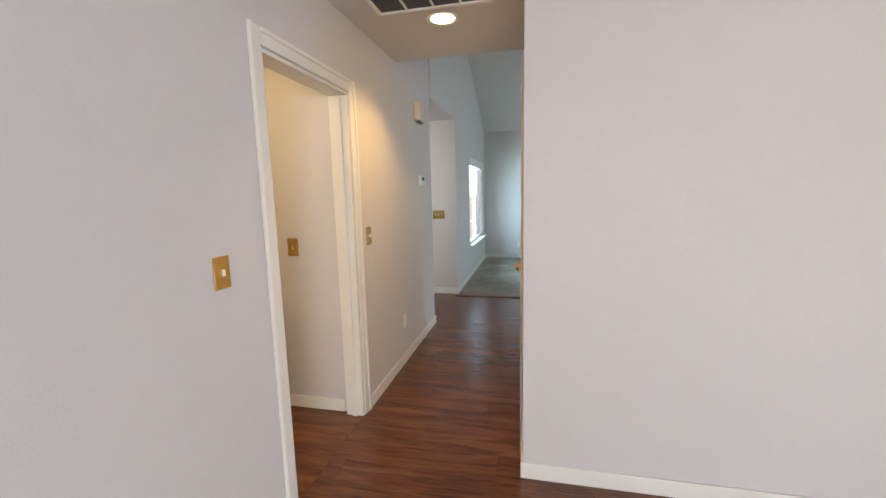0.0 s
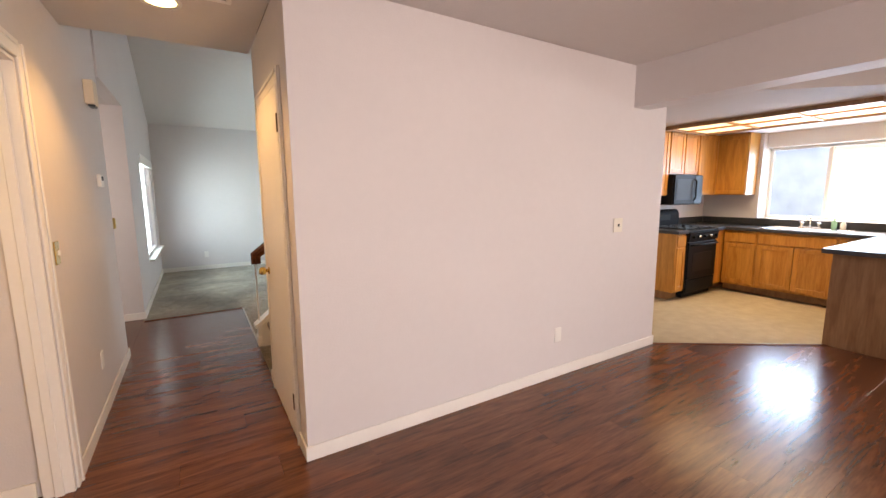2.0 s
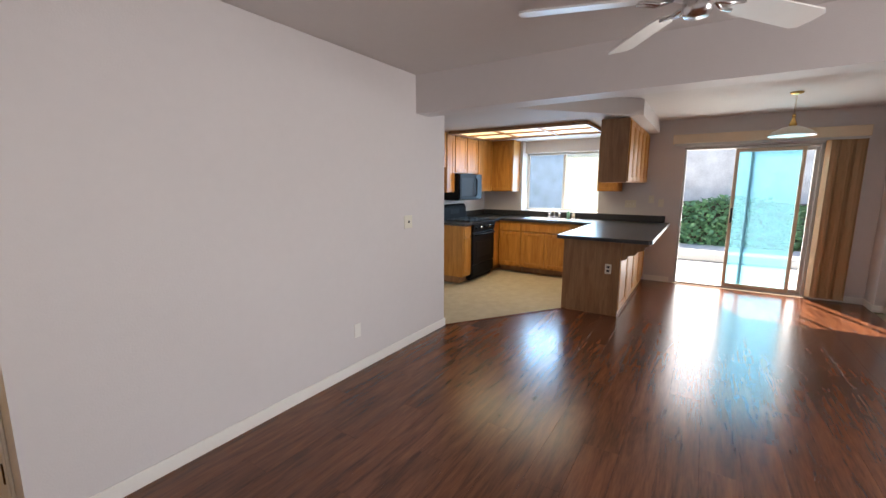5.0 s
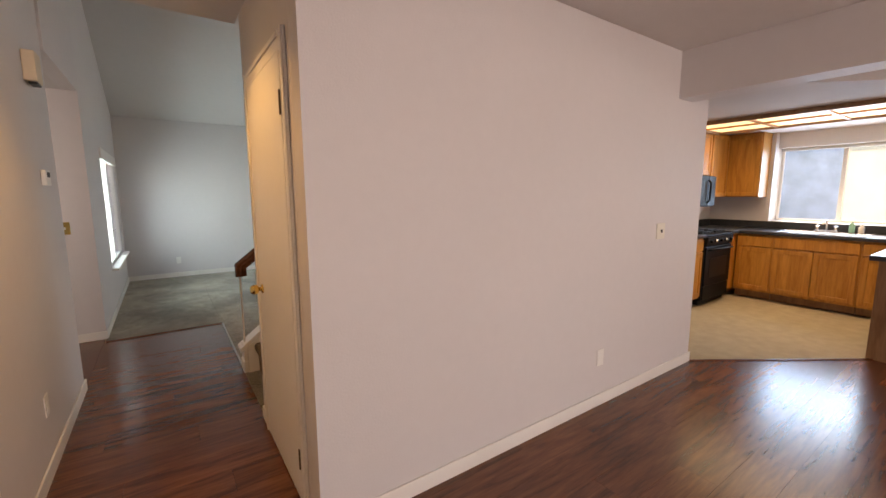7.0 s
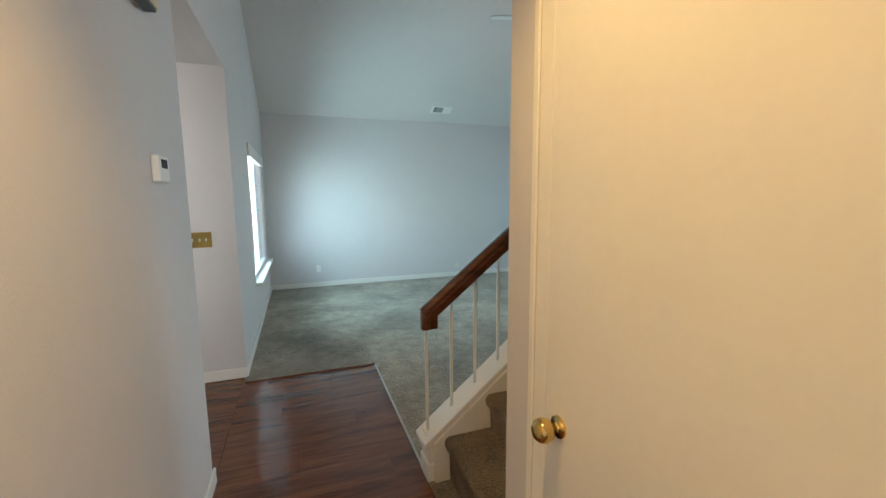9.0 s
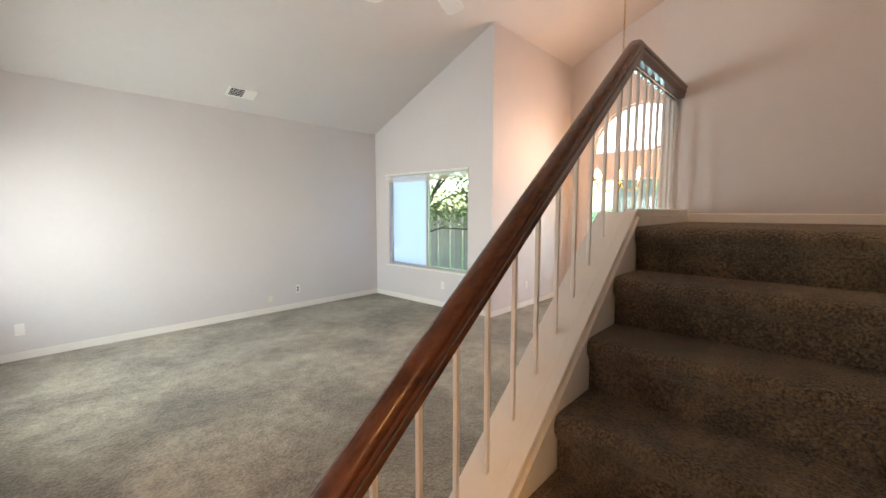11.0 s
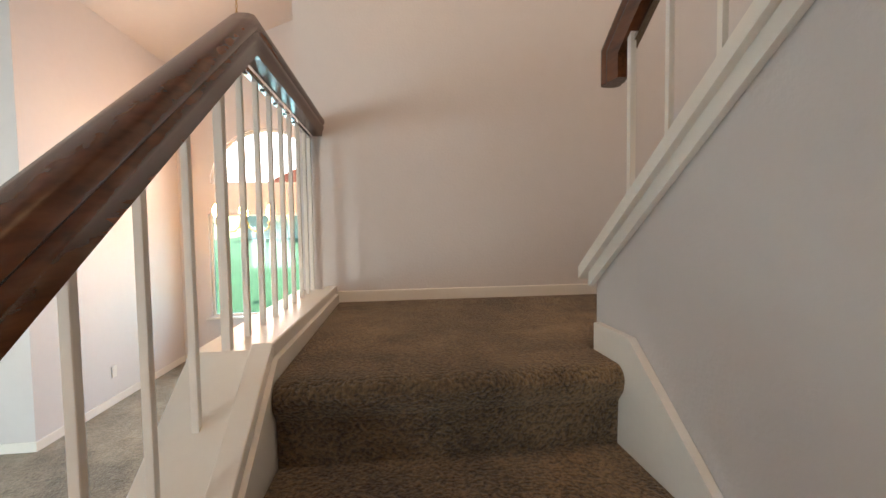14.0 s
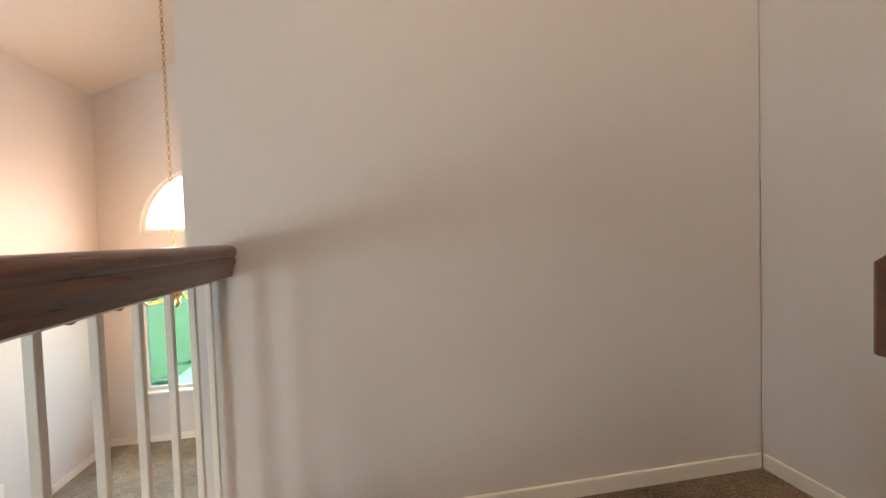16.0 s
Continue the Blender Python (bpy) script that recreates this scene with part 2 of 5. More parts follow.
GRASS = material("lawn", (0.022, 0.12, 0.055), 0.9, vary=0.3, scale=3, bump=0.8, bump_scale=60)
SOIL = material("soil", (0.15, 0.11, 0.08), 0.95, vary=0.25, scale=3, bump=0.5, bump_scale=30)
LEAF = material("ivy_leaf", (0.18, 0.36, 0.17), 0.5, vary=0.35, scale=4)
LEAFY = material("tree_leaf", (0.20, 0.30, 0.07), 0.5, vary=0.35, scale=3)
BARK = material("bark", (0.14, 0.10, 0.07), 0.9, vary=0.3, scale=8, bump=0.8, bump_scale=40)
FENCEW = material("fence_board", (0.62, 0.56, 0.52), 0.85, vary=0.15, scale=4, bump=0.3, bump_scale=30, spread=0.12, stretch=(6, 6, 1))
ROOFR = material("roof_red", (0.36, 0.12, 0.08), 0.9, vary=0.15, scale=5)
GLASS = pane_glass("window_glass")
# teal tint added only to hold down the overbright outdoor view
TINTED = pane_glass("glare_cut_glass", (0.56, 0.76, 0.75))
# cyan tint and haze stand in for overexposed glare on the patio pane
HAZED = pane_glass("glare_glass", (0.50, 0.78, 0.90), 0.07, (0.50, 0.90, 1.0))
# pane haze paints in the sunlit and the duller view outside the kitchen
BRIGHT = pane_glass("bright_view_pane", (0.92, 0.95, 0.90), 0.13, (0.95, 0.93, 0.72))
DIM = pane_glass("dim_view_pane", (0.80, 0.90, 1.0), 0.03, (0.75, 0.88, 1.0))
SCREEN = pane_glass("obscured_pane", (0.75, 0.85, 0.95), 0.92, (0.40, 0.55, 0.74))
PANELG = glow("luminous_panel", (1.0, 0.82, 0.45), 0.42)
CANG = glow("can_bulb", (1.0, 0.80, 0.36), 3.0)
BULBG = glow("candle_bulb", (1.0, 0.70, 0.28), 9.0)


# ---- builders ----
def box(bm, x0, x1, y0, y1, z0, z1, bevel=0.0, seg=1):
    vs = [bm.verts.new((x, y, z)) for x in (x0, x1) for y in (y0, y1) for z in (z0, z1)]
    fs = [bm.faces.new([vs[i] for i in q]) for q in ((0, 1, 3, 2), (4, 6, 7, 5), (0, 4, 5, 1), (2, 3, 7, 6), (0, 2, 6, 4), (1, 5, 7, 3))]
    if bevel:
        bmesh.ops.bevel(bm, geom=list({e for f in fs for e in f.edges}), offset=bevel, segments=seg, affect="EDGES", profile=0.5)
    return bm


def block(x0, x1, y0, y1, z0, z1, bevel=0.0, seg=1):
    return box(bmesh.new(), min(x0, x1), max(x0, x1), min(y0, y1), max(y0, y1), z0, z1, bevel, seg)


def prism(outline, axis, lo, hi, bevel=0.0):
    """A flat outline pushed along an axis: 'x' takes (y, z), 'y' takes (x, z), 'z' takes (x, y)."""
    bm = bmesh.new()

    def at(p, d):
        return {"x": (d, p[0], p[1]), "y": (p[0], d, p[1]), "z": (p[0], p[1], d)}[axis]

    a = [bm.verts.new(at(p, lo)) for p in outline]
    b = [bm.verts.new(at(p, hi)) for p in outline]
    n = len(outline)
    bm.faces.new(a)
    bm.faces.new(b[::-1])
    for i in range(n):
        bm.faces.new((a[i], b[i], b[(i + 1) % n], a[(i + 1) % n]))
    bmesh.ops.recalc_face_normals(bm, faces=bm.faces[:])
    if bevel:
        bmesh.ops.bevel(bm, geom=bm.edges[:], offset=bevel, segments=2, affect="EDGES", profile=0.5)
    return bm


def lathe(profile, center, seg=24, axis="z"):
    """A turned body from (radius, height) pairs."""
    bm = bmesh.new()
    rings = []
    for r, h in profile:
        ring = []
        for i in range(seg):
            a = 2 * math.pi * i / seg
            c, s = r * math.cos(a), r * math.sin(a)
            v = {"z": (c, s, h), "x": (h, c, s), "y": (c, h, s)}[axis]
            ring.append(bm.verts.new(Vector(center) + Vector(v)))
        rings.append(ring)
    for a, b in zip(rings, rings[1:]):
        for i in range(seg):
            bm.faces.new((a[i], a[(i + 1) % seg], b[(i + 1) % seg], b[i]))
    bm.faces.new(rings[0][::-1])
    bm.faces.new(rings[-1])
    bmesh.ops.recalc_face_normals(bm, faces=bm.faces[:])
    for f in bm.faces:
        f.smooth = len(f.verts) == 4
    return bm


def tube(points, radius, seg=8):
    """A round bar along points."""
    bm = bmesh.new()
    pts = [Vector(p) for p in points]
    rings = []
    for i, p in enumerate(pts):
        d = (pts[min(i + 1, len(pts) - 1)] - pts[max(i - 1, 0)]).normalized()
        u = d.cross(Vector((0.31, 0.17, 0.93))).normalized()
        w = d.cross(u)
        rings.append([bm.verts.new(p + radius * (math.cos(2 * math.pi * k / seg) * u + math.sin(2 * math.pi * k / seg) * w)) for k in range(seg)])
    for a, b in zip(rings, rings[1:]):
        for k in range(seg):
            bm.faces.new((a[k], a[(k + 1) % seg], b[(k + 1) % seg], b[k])).smooth = True
    bm.faces.new(rings[0][::-1])
    bm.faces.new(rings[-1])
    bmesh.ops.recalc_face_normals(bm, faces=bm.faces[:])
    return bm


def mesh_of(name, bm, mat):
    me = bpy.data.meshes.new(name)
    bmesh.ops.recalc_face_normals(bm, faces=bm.faces[:])
    bm.to_mesh(me)
    bm.free()
    me.materials.append(mat)
    return me


def soften(ob, angle=48):
    """Keep corners sharper than the angle crisp on a smooth-shaded mesh."""
    ob.data.set_sharp_from_angle(angle=radians(angle))
    return ob


def solid(name, bm, mat, label="", category="", group="", kind=""):
    return tagged(new(name, mesh_of(name, bm, mat)), label, category, group, kind)


def structure(name, bm, mat, label="", category="wall"):
    return solid(name, bm, mat, label, category, kind="structure")


def thing(name, x, y, z, label, category, group="", kind=""):
    ob = new(name)
    ob.empty_display_size = 0.1
    ob.location = (x, y, z)
    return tagged(ob, label, category, group, kind)


def origin_of(ob):
    p = Vector(ob.location)
    while ob.parent:
        ob = ob.parent
        p += Vector(ob.location)
    return p


def part(name, bm, mat, parent, label=""):
    """One mesh under a thing or a part; the bmesh is given in world metres."""
    ob = new(name, mesh_of(name, bm, mat))
    ob.parent = parent
    o = origin_of(parent)
    ob.data.transform(Matrix.Translation(-o))
    return tagged(ob, label)


SLOPE, FARY, FARZ, RIDGEY = 0.449, 10.535, 2.725, 5.55
RIDGEZ = FARZ + SLOPE * (FARY - RIDGEY)


def slab_wall(axis, d0, d1, a0, a1, z0, z1, holes=(), vault=False):
    """A wall with thickness across `axis` ('x' or 'y') and rectangular openings (a0, a1, z0, z1); vault cuts its top along the sloped ceiling."""
    ua = sorted({a0, a1, *[v for h in holes for v in h[:2]]})
    uz = sorted({z0, z1, *[v for h in holes for v in h[2:4]]})

    def full(i, j):
        if not (0 <= i < len(ua) - 1 and 0 <= j < len(uz) - 1):
            return False
        ca, cz = (ua[i] + ua[i + 1]) / 2, (uz[j] + uz[j + 1]) / 2
        return not any(h[0] < ca < h[1] and h[2] < cz < h[3] for h in holes)

    bm = bmesh.new()
    cache = {}

    def v(d, a, z):
        key = (d, a, z)
        if key not in cache:
            cache[key] = bm.verts.new((d, a, z) if axis == "x" else (a, d, z))
        return cache[key]

    for i in range(len(ua) - 1):
        for j in range(len(uz) - 1):
            if not full(i, j):
                continue
            A, B, C, D = ua[i], ua[i + 1], uz[j], uz[j + 1]
            for d in (d0, d1):
                bm.faces.new((v(d, A, C), v(d, B, C), v(d, B, D), v(d, A, D)))
            for ok, p, q in ((full(i - 1, j), (A, C), (A, D)), (full(i + 1, j), (B, C), (B, D)), (full(i, j - 1), (A, C), (B, C)), (full(i, j + 1), (A, D), (B, D))):
                if not ok:
                    bm.faces.new((v(d0, *p), v(d0, *q), v(d1, *q), v(d1, *p)))
    bmesh.ops.recalc_face_normals(bm, faces=bm.faces[:])
    if vault:
        geom = bm.verts[:] + bm.edges[:] + bm.faces[:]
        bmesh.ops.bisect_plane(bm, geom=geom, plane_co=(0, FARY, FARZ + 0.004), plane_no=Vector((0, SLOPE, 1)).normalized(), clear_outer=True)
        bmesh.ops.holes_fill(bm, edges=[e for e in bm.edges if e.is_boundary])
    return bm


# ---- setting: walls, floors, ceilings ----
CH = 2.49
structure("wall_hall_west", slab_wall("x", -1.165, -1.045, -2.5, 5.913, 0, CH, [(3.17, 3.97, 0, 2.06)]), PAINT, "smooth lavender-grey painted hall wall with a doorway")
structure("wall_hall_west_upper", slab_wall("x", -1.165, -1.045, 3.8, 5.913, CH, 4.9, vault=True), PAINT, "grey painted upper wall above the hall")
structure("wall_foyer_south", slab_wall("y", 5.80, 5.913, -2.4, -1.165, 0, 2.44), PAINT, "grey painted wall of the entry recess")
structure("wall_foyer_west", slab_wall("x", -2.52, -2.4, 5.80, 7.36, 0, 2.44), PAINT, "grey painted end wall of the entry recess")
structure("wall_foyer_north", slab_wall("y", 7.24, 7.36, -2.4, -1.15, 0, 2.44), PAINT, "pale grey painted wall facing the hall")
structure("ceiling_foyer", block(-2.52, -1.152, 5.80, 7.36, 2.444, 2.54), CEIL, "flat painted ceiling of the entry recess", "ceiling")
structure("wall_foyer_header", slab_wall("x", -1.15, -1.03, 5.917, 7.236, 2.44, 4.9, vault=True), PAINT, "painted header over the entry recess")
structure("wall_living_west", slab_wall("x", -1.15, -1.03, 7.24, 10.535, 0, 4.5, [(8.42, 10.2, 0.56, 2.02)], vault=True), PAINT, "grey painted living room wall with a tall window")
structure("wall_living_north", slab_wall("y", 10.535, 10.655, -1.15, 4.16, 0, FARZ), PAINT, "wide plain grey painted living room wall")
structure("wall_living_east", slab_wall("x", 4.04, 4.16, 8.21, 10.533, 0, 4.5, [(8.50, 10.19, 0.56, 2.03)], vault=True), PAINT, "grey painted gable wall with a sliding window")
structure("wall_dining_north", slab_wall("y", 8.09, 8.21, 4.04, 6.273, 0, 3.9, vault=True), PAINT, "tall painted dining wall glowing in warm light")

# dining east wall with a rectangular window and an arched one over it
AC, AR, AZ = 6.95, 0.74, 2.34
east = slab_wall("x", 6.273, 6.393, 4.95, 8.21, 0, 4.9, [(6.17, 7.73, 0.58, 1.95), (AC - AR, AC + AR, AZ, AZ + AR)], vault=True)
structure("wall_dining_east", east, PAINT, "painted dining wall with an arched window above a wide one")
fill = bmesh.new()
for side in (-1, 1):
    pts = [(AC + side * AR * math.cos(a), AZ + AR * math.sin(a)) for a in [i * math.pi / 24 for i in range(13)]]
    for (p, q) in zip(pts, pts[1:]):
        vs = [fill.verts.new((x, y, z)) for x in (6.273, 6.393) for y, z in ((p[0], p[1]), (q[0], q[1]), (q[0], AZ + AR), (p[0], AZ + AR))]
        for f in ((0, 1, 2, 3), (7, 6, 5, 4), (0, 4, 5, 1)):
            fill.faces.new([vs[i] for i in f])
bmesh.ops.remove_doubles(fill, verts=fill.verts[:], dist=0.0005)
structure("wall_arch_spandrel", fill, PAINT, "painted spandrels round the arched window")

structure("wall_landing", slab_wall("x", 2.457, 2.577, 3.924, 5.68, 0, 4.9, vault=True), PAINT, "tall blank painted wall behind the stair landing")
structure("wall_stair_south", slab_wall("y", 3.804, 3.924, -1.045, 1.018, CH, 4.9), PAINT, "painted wall along the upper flight")
structure("wall_landing_south", slab_wall("y", 3.804, 3.924, 1.02, 2.455, 0, 4.9), PAINT, "painted wall at the side of the landing")
structure("wall_upper_hall", slab_wall("y", 4.75, 4.87, -1.045, -0.02, 2.602, 4.9), PAINT, "painted upper wall over the hall end")
structure("wall_white", slab_wall("y", 3.566, 3.686, 0.0, 3.242, 0, CH), PAINT, "long plain painted wall between hall and kitchen")
structure("wall_closet", slab_wall("x", 0.0, 0.12, 3.688, 4.726, 0, CH, [(3.80, 4.51, 0, 2.05)]), PAINT, "painted hall wall with a closet door")
structure("wall_closet_back", slab_wall("x", 0.9, 1.0, 3.69, 4.68, 0, 2.2), PAINT, "plain wall inside the stair closet")
structure("wall_kitchen_west", slab_wall("x", 3.12, 3.242, 3.688, 4.95, 0, CH), PAINT, "painted end wall of the kitchen")
structure("wall_kitchen_north", slab_wall("y", 4.95, 5.07, 2.58, 6.27, 0, 4.9), PAINT, "painted kitchen wall behind the cooker")
structure("wall_kitchen_north_end", slab_wall("y", 4.95, 5.07, 6.395, 6.994, 0, CH), PAINT, "painted kitchen corner wall")
structure("wall_slider", slab_wall("x", 6.874, 6.994, -0.78, 4.948, 0, CH, [(0.02, 1.60, 0, 2.08), (2.80, 4.17, 1.05, 2.31)]), PAINT, "painted wall with a sliding patio door and a kitchen window")
structure("wall_nook_south", slab_wall("y", -0.78, -0.66, 2.96, 6.872, 0, CH), PAINT, "painted side wall of the dining nook")
structure("wall_nook_pier", block(6.52, 6.872, -0.658, -0.56, 0, CH), PAINT, "painted pier beside the patio door")
structure("wall_family_east", slab_wall("x", 2.84, 2.958, -2.5, -0.66, 0, CH), PAINT, "painted family room wall")
# opening in this unseen wall is added to let the family room lamp in
structure("wall_family_south", slab_wall("y", -2.62, -2.5, -1.165, 2.958, 0, CH, [(0.75, 2.75, 0.35, 2.35)]), PAINT, "painted family room back wall")
structure("beam", block(2.76, 2.97, -0.66, 3.564, 2.156, CH), PAINT, "deep painted beam across the ceiling", "beam")

# the side room behind the open doorway
structure("wall_side_north", slab_wall("y", 3.99, 4.11, -2.6, -1.167, 0, CH), PAINT, "warm lit painted wall of the side room")
structure("wall_side_west", slab_wall("x", -2.72, -2.6, 2.0, 4.11, 0, CH), PAINT, "painted wall of the side room")
structure("wall_side_south", slab_wall("y", 2.0, 2.12, -2.6, -1.167, 0, CH), PAINT, "painted wall of the side room")
structure("ceiling_side", block(-2.72, -1.167, 2.0, 4.11, 2.40, 2.488), CEIL, "flat ceiling of the side room", "ceiling")

cb = bmesh.new()
box(cb, -1.165, 6.994, -2.62, 3.686, CH + 0.002, CH + 0.11)
box(cb, -1.165, -0.002, 3.688, 4.87, CH + 0.002, CH + 0.11)
box(cb, 2.58, 6.994, 3.688, 4.948, CH + 0.002, CH + 0.11)
structure("ceiling", cb, CEIL, "flat matt painted ceiling", "ceiling")
structure("ceiling_kitchen", prism([(3.246, 3.69), (3.29, 3.50), (4.97, 1.96), (6.872, 1.96), (6.872, 4.946), (3.246, 4.946)], "z", 2.31, CH), CEIL, "dropped kitchen ceiling with a slanted edge", "ceiling")
vt = prism([(10.7, FARZ - SLOPE * 0.165), (RIDGEY, RIDGEZ), (3.7, RIDGEZ), (3.7, RIDGEZ + 0.12), (RIDGEY, RIDGEZ + 0.12), (10.7, FARZ - SLOPE * 0.165 + 0.12)], "x", -1.2, 6.42)
structure("ceiling_vault", vt, CEIL, "sloping painted vaulted ceiling", "ceiling")
structure("wall_void_south", slab_wall("y", 3.70, 3.80, -1.165, 6.39, 2.62, RIDGEZ), PAINT, "plain wall closing the stair void")
structure("wall_void_east", slab_wall("x", 2.60, 2.70, 3.81, 4.94, 2.62, RIDGEZ), PAINT, "plain wall closing the stair void")

structure("floor", block(-2.7, 7.0, -2.62, 10.66, -0.2, -0.02), GROUT, "underfloor", "floor")
structure("floor_carpet", block(-0.0, 6.27, 4.9, 10.535, -0.019, 0.006), CARPET, "worn grey-brown cut-pile carpet with stains", "carpet")
structure("floor_carpet_strip", block(-1.03, -0.002, 7.12, 10.535, -0.019, 0.006), CARPET, "worn grey-brown cut-pile carpet", "carpet")
structure("floor_side", block(-2.6, -1.047, 2.12, 3.99, -0.019, -0.002), PLANK, "dark laminate floor of the side room", "floor")
structure("floor_foyer", block(-2.4, -1.047, 5.913, 7.24, -0.019, -0.002), PLANK, "dark laminate floor of the entry recess", "floor")


# ---- skirting and casings ----
def baseboard(x0, x1, y0, y1, h=0.085, z=0.0):
    structure("baseboard", block(x0, x1, y0, y1, z, z + h, 0.004, 2), TRIM, "white painted baseboard", "baseboard")


baseboard(-0.013, 3.255, 3.553, 3.564)
baseboard(-0.013, -0.002, 3.566, 3.735)
baseboard(-0.013, -0.002, 4.58, 4.74)
baseboard(3.244, 3.255, 3.566, 4.30)
baseboard(-1.043, -1.031, -2.49, 3.105)
baseboard(-1.043, -1.031, 4.04, 5.925)
baseboard(-2.39, -1.17, 5.915, 5.927)
baseboard(-2.39, -1.017, 7.226, 7.238)
baseboard(-1.028, -1.017, 7.24, 10.52)
baseboard(-1.028, 4.03, 10.521, 10.533)
baseboard(4.027, 4.038, 8.08, 10.52)
baseboard(4.027, 6.26, 8.077, 8.088)
baseboard(6.26, 6.271, 5.08, 8.076)
baseboard(-2.59, -1.19, 3.976, 3.988)
baseboard(6.861, 6.872, 1.66, 2.02)
baseboard(6.861, 6.872, -0.56, -0.03)
baseboard(6.508, 6.519, -0.66, -0.547)
baseboard(6.52, 6.86, -0.559, -0.547)
baseboard(2.97, 6.507, -0.658, -0.647)
baseboard(2.444, 2.455, 3.936, 5.52, 0.054, 1.372)
baseboard(1.70, 2.443, 3.926, 3.937, 0.054, 1.372)


def casing(name, x, sgn, y0, y1, top, w=0.072):
    """Moulded door casing on a wall facing sgn along x, round an opening y0..y1."""
    c = thing(name, x, (y0 + y1) / 2, 0, "white painted moulded door casing", "door casing", kind="structure")
    for nm, a, b, z0, z1 in (("jamb_trim", y0 - w, y0, 0, top + w), ("jamb_trim", y1, y1 + w, 0, top + w), ("head_trim", y0 + 0.001, y1 - 0.001, top, top + w)):
        bm = block(x + sgn * 0.001, x + sgn * 0.012, a, b, z0, z1, 0.003)
        if nm == "jamb_trim":
            m = a if a < y0 - 0.01 else b
            box(bm, *sorted((x + sgn * 0.012, x + sgn * 0.02)), *sorted((m, m + (0.022 if m < y0 else -0.022))), z0, z1, 0.003)
        else:
            box(bm, *sorted((x + sgn * 0.012, x + sgn * 0.02)), a, b, z1 - 0.022, z1, 0.003)
        part(nm, bm, TRIM, c)
    return c


casing("casing_side_door", -1.045, 1, 3.17, 3.97, 2.06)
casing("casing_closet", 0.0, -1, 3.80, 4.51, 2.05)
lin = thing("door_lining", -1.1, 3.57, 0, "white painted door lining with stops", "door frame", kind="structure")
part("jamb", block(-1.165, -1.046, 3.171, 3.19, 0, 2.04), TRIM, lin)
part("jamb", block(-1.165, -1.046, 3.95, 3.969, 0, 2.04), TRIM, lin)
part("head", block(-1.165, -1.046, 3.171, 3.969, 2.041, 2.058), TRIM, lin)
part("stop", block(-1.12, -1.085, 3.937, 3.949, 0, 2.04, 0.002), TRIM, lin)

door = thing("door_1", 0.03, 3.81, 0, "closed white flush closet door lit warm yellow", "door", kind="structure")
leaf = part("door_leaf", block(-0.014, 0.021, 3.8025, 4.5075, 0.012, 2.0475, 0.002), DOORP, door)
for hz in (0.24, 1.845):
    hb = block(-0.020, -0.0145, 3.800, 3.816, hz - 0.05, hz + 0.05, 0.002)
    part("hinge", hb, BRONZE, door, "dark bronze hinge")
knob = part("knob", lathe([(0.0001, -0.062), (0.016, -0.06), (0.026, -0.05), (0.029, -0.038), (0.024, -0.022), (0.012, -0.014), (0.011, 0.0), (0.026, 0.0), (0.026, 0.006)], (-0.02, 4.45, 0.93), 20, "x"), BRASS, door, "polished brass knob")


# ---- stairs ----
NX = [0.08 + 0.23 * k for k in range(7)]
NZ = [0.248 + 0.188 * k for k in range(7)]
SY0, SY1 = 4.745, 5.511
stairs = thing("stairs", 0.1, 5.2, 0, "carpeted stairs in brown pile climbing to a landing", "stairs", kind="structure")
for k in range(7):
    x0, z1 = NX[k], NZ[k]
    x1 = NX[k + 1] + 0.03 if k < 6 else 2.455
    z0 = (NZ[k - 1] if k else 0.0) - 0.01
    r = 0.032
    arc = [(x0 + r - r * math.cos(a), z1 - r + r * math.sin(a)) for a in [i * math.pi / 12 for i in range(7)]]
    prof = [(x0 + 0.03, z0), (x0 + 0.026, z1 - 0.085), (x0 + 0.004, z1 - 0.055)] + arc + [(x1, z1), (x1, z0)]
    bm = prism(prof, "y", SY0, SY1)
    if k == 6:
        box(bm, 1.635, 2.455, 3.926, SY0 + 0.001, z0, z1)
    for f in bm.faces:
        f.smooth = False
    part("step" if k < 6 else "landing", bm, STAIRC, stairs)

# upper flight, behind the sloped half wall, back over the hall
for k in range(6):
    z1 = NZ[6] + 0.188 * (k + 1)
    x1 = 1.64 - 0.235 * k
    part("step", block(x1 - 0.26, x1, 3.93, 4.615, z1 - 0.19, z1, 0.015, 2), STAIRC, stairs)
structure("upper_floor", block(-1.04, 0.23, 3.93, 4.745, 2.604, 2.62), STAIRC, "carpeted upper landing", "floor")

CS = 0.765


def cap2(x):
    return 1.575 + (1.69 - x) * CS


structure("wall_stair_half", prism([(0.122, 0), (1.63, 0), (1.63, cap2(1.63) - 0.04), (0.122, cap2(0.122) - 0.04)], "y", 4.62, 4.726), PAINT, "grey painted half wall between the two flights")
cap = thing("stair_cap", 1.6, 4.72, 1.5, "white painted sloped cap on the stair half wall", "stair trim", kind="structure")
part("cap_board", prism([(1.675, cap2(1.675) - 0.035), (1.675, cap2(1.675)), (0.125, cap2(0.125)), (0.125, cap2(0.125) - 0.035)], "y", 4.595, 4.757), TRIM, cap)
part("moulding", prism([(1.645, cap2(1.645) - 0.075), (1.645, cap2(1.645) - 0.036), (0.125, cap2(0.125) - 0.036), (0.125, cap2(0.125) - 0.075)], "y", 4.728, 4.742), TRIM, cap)
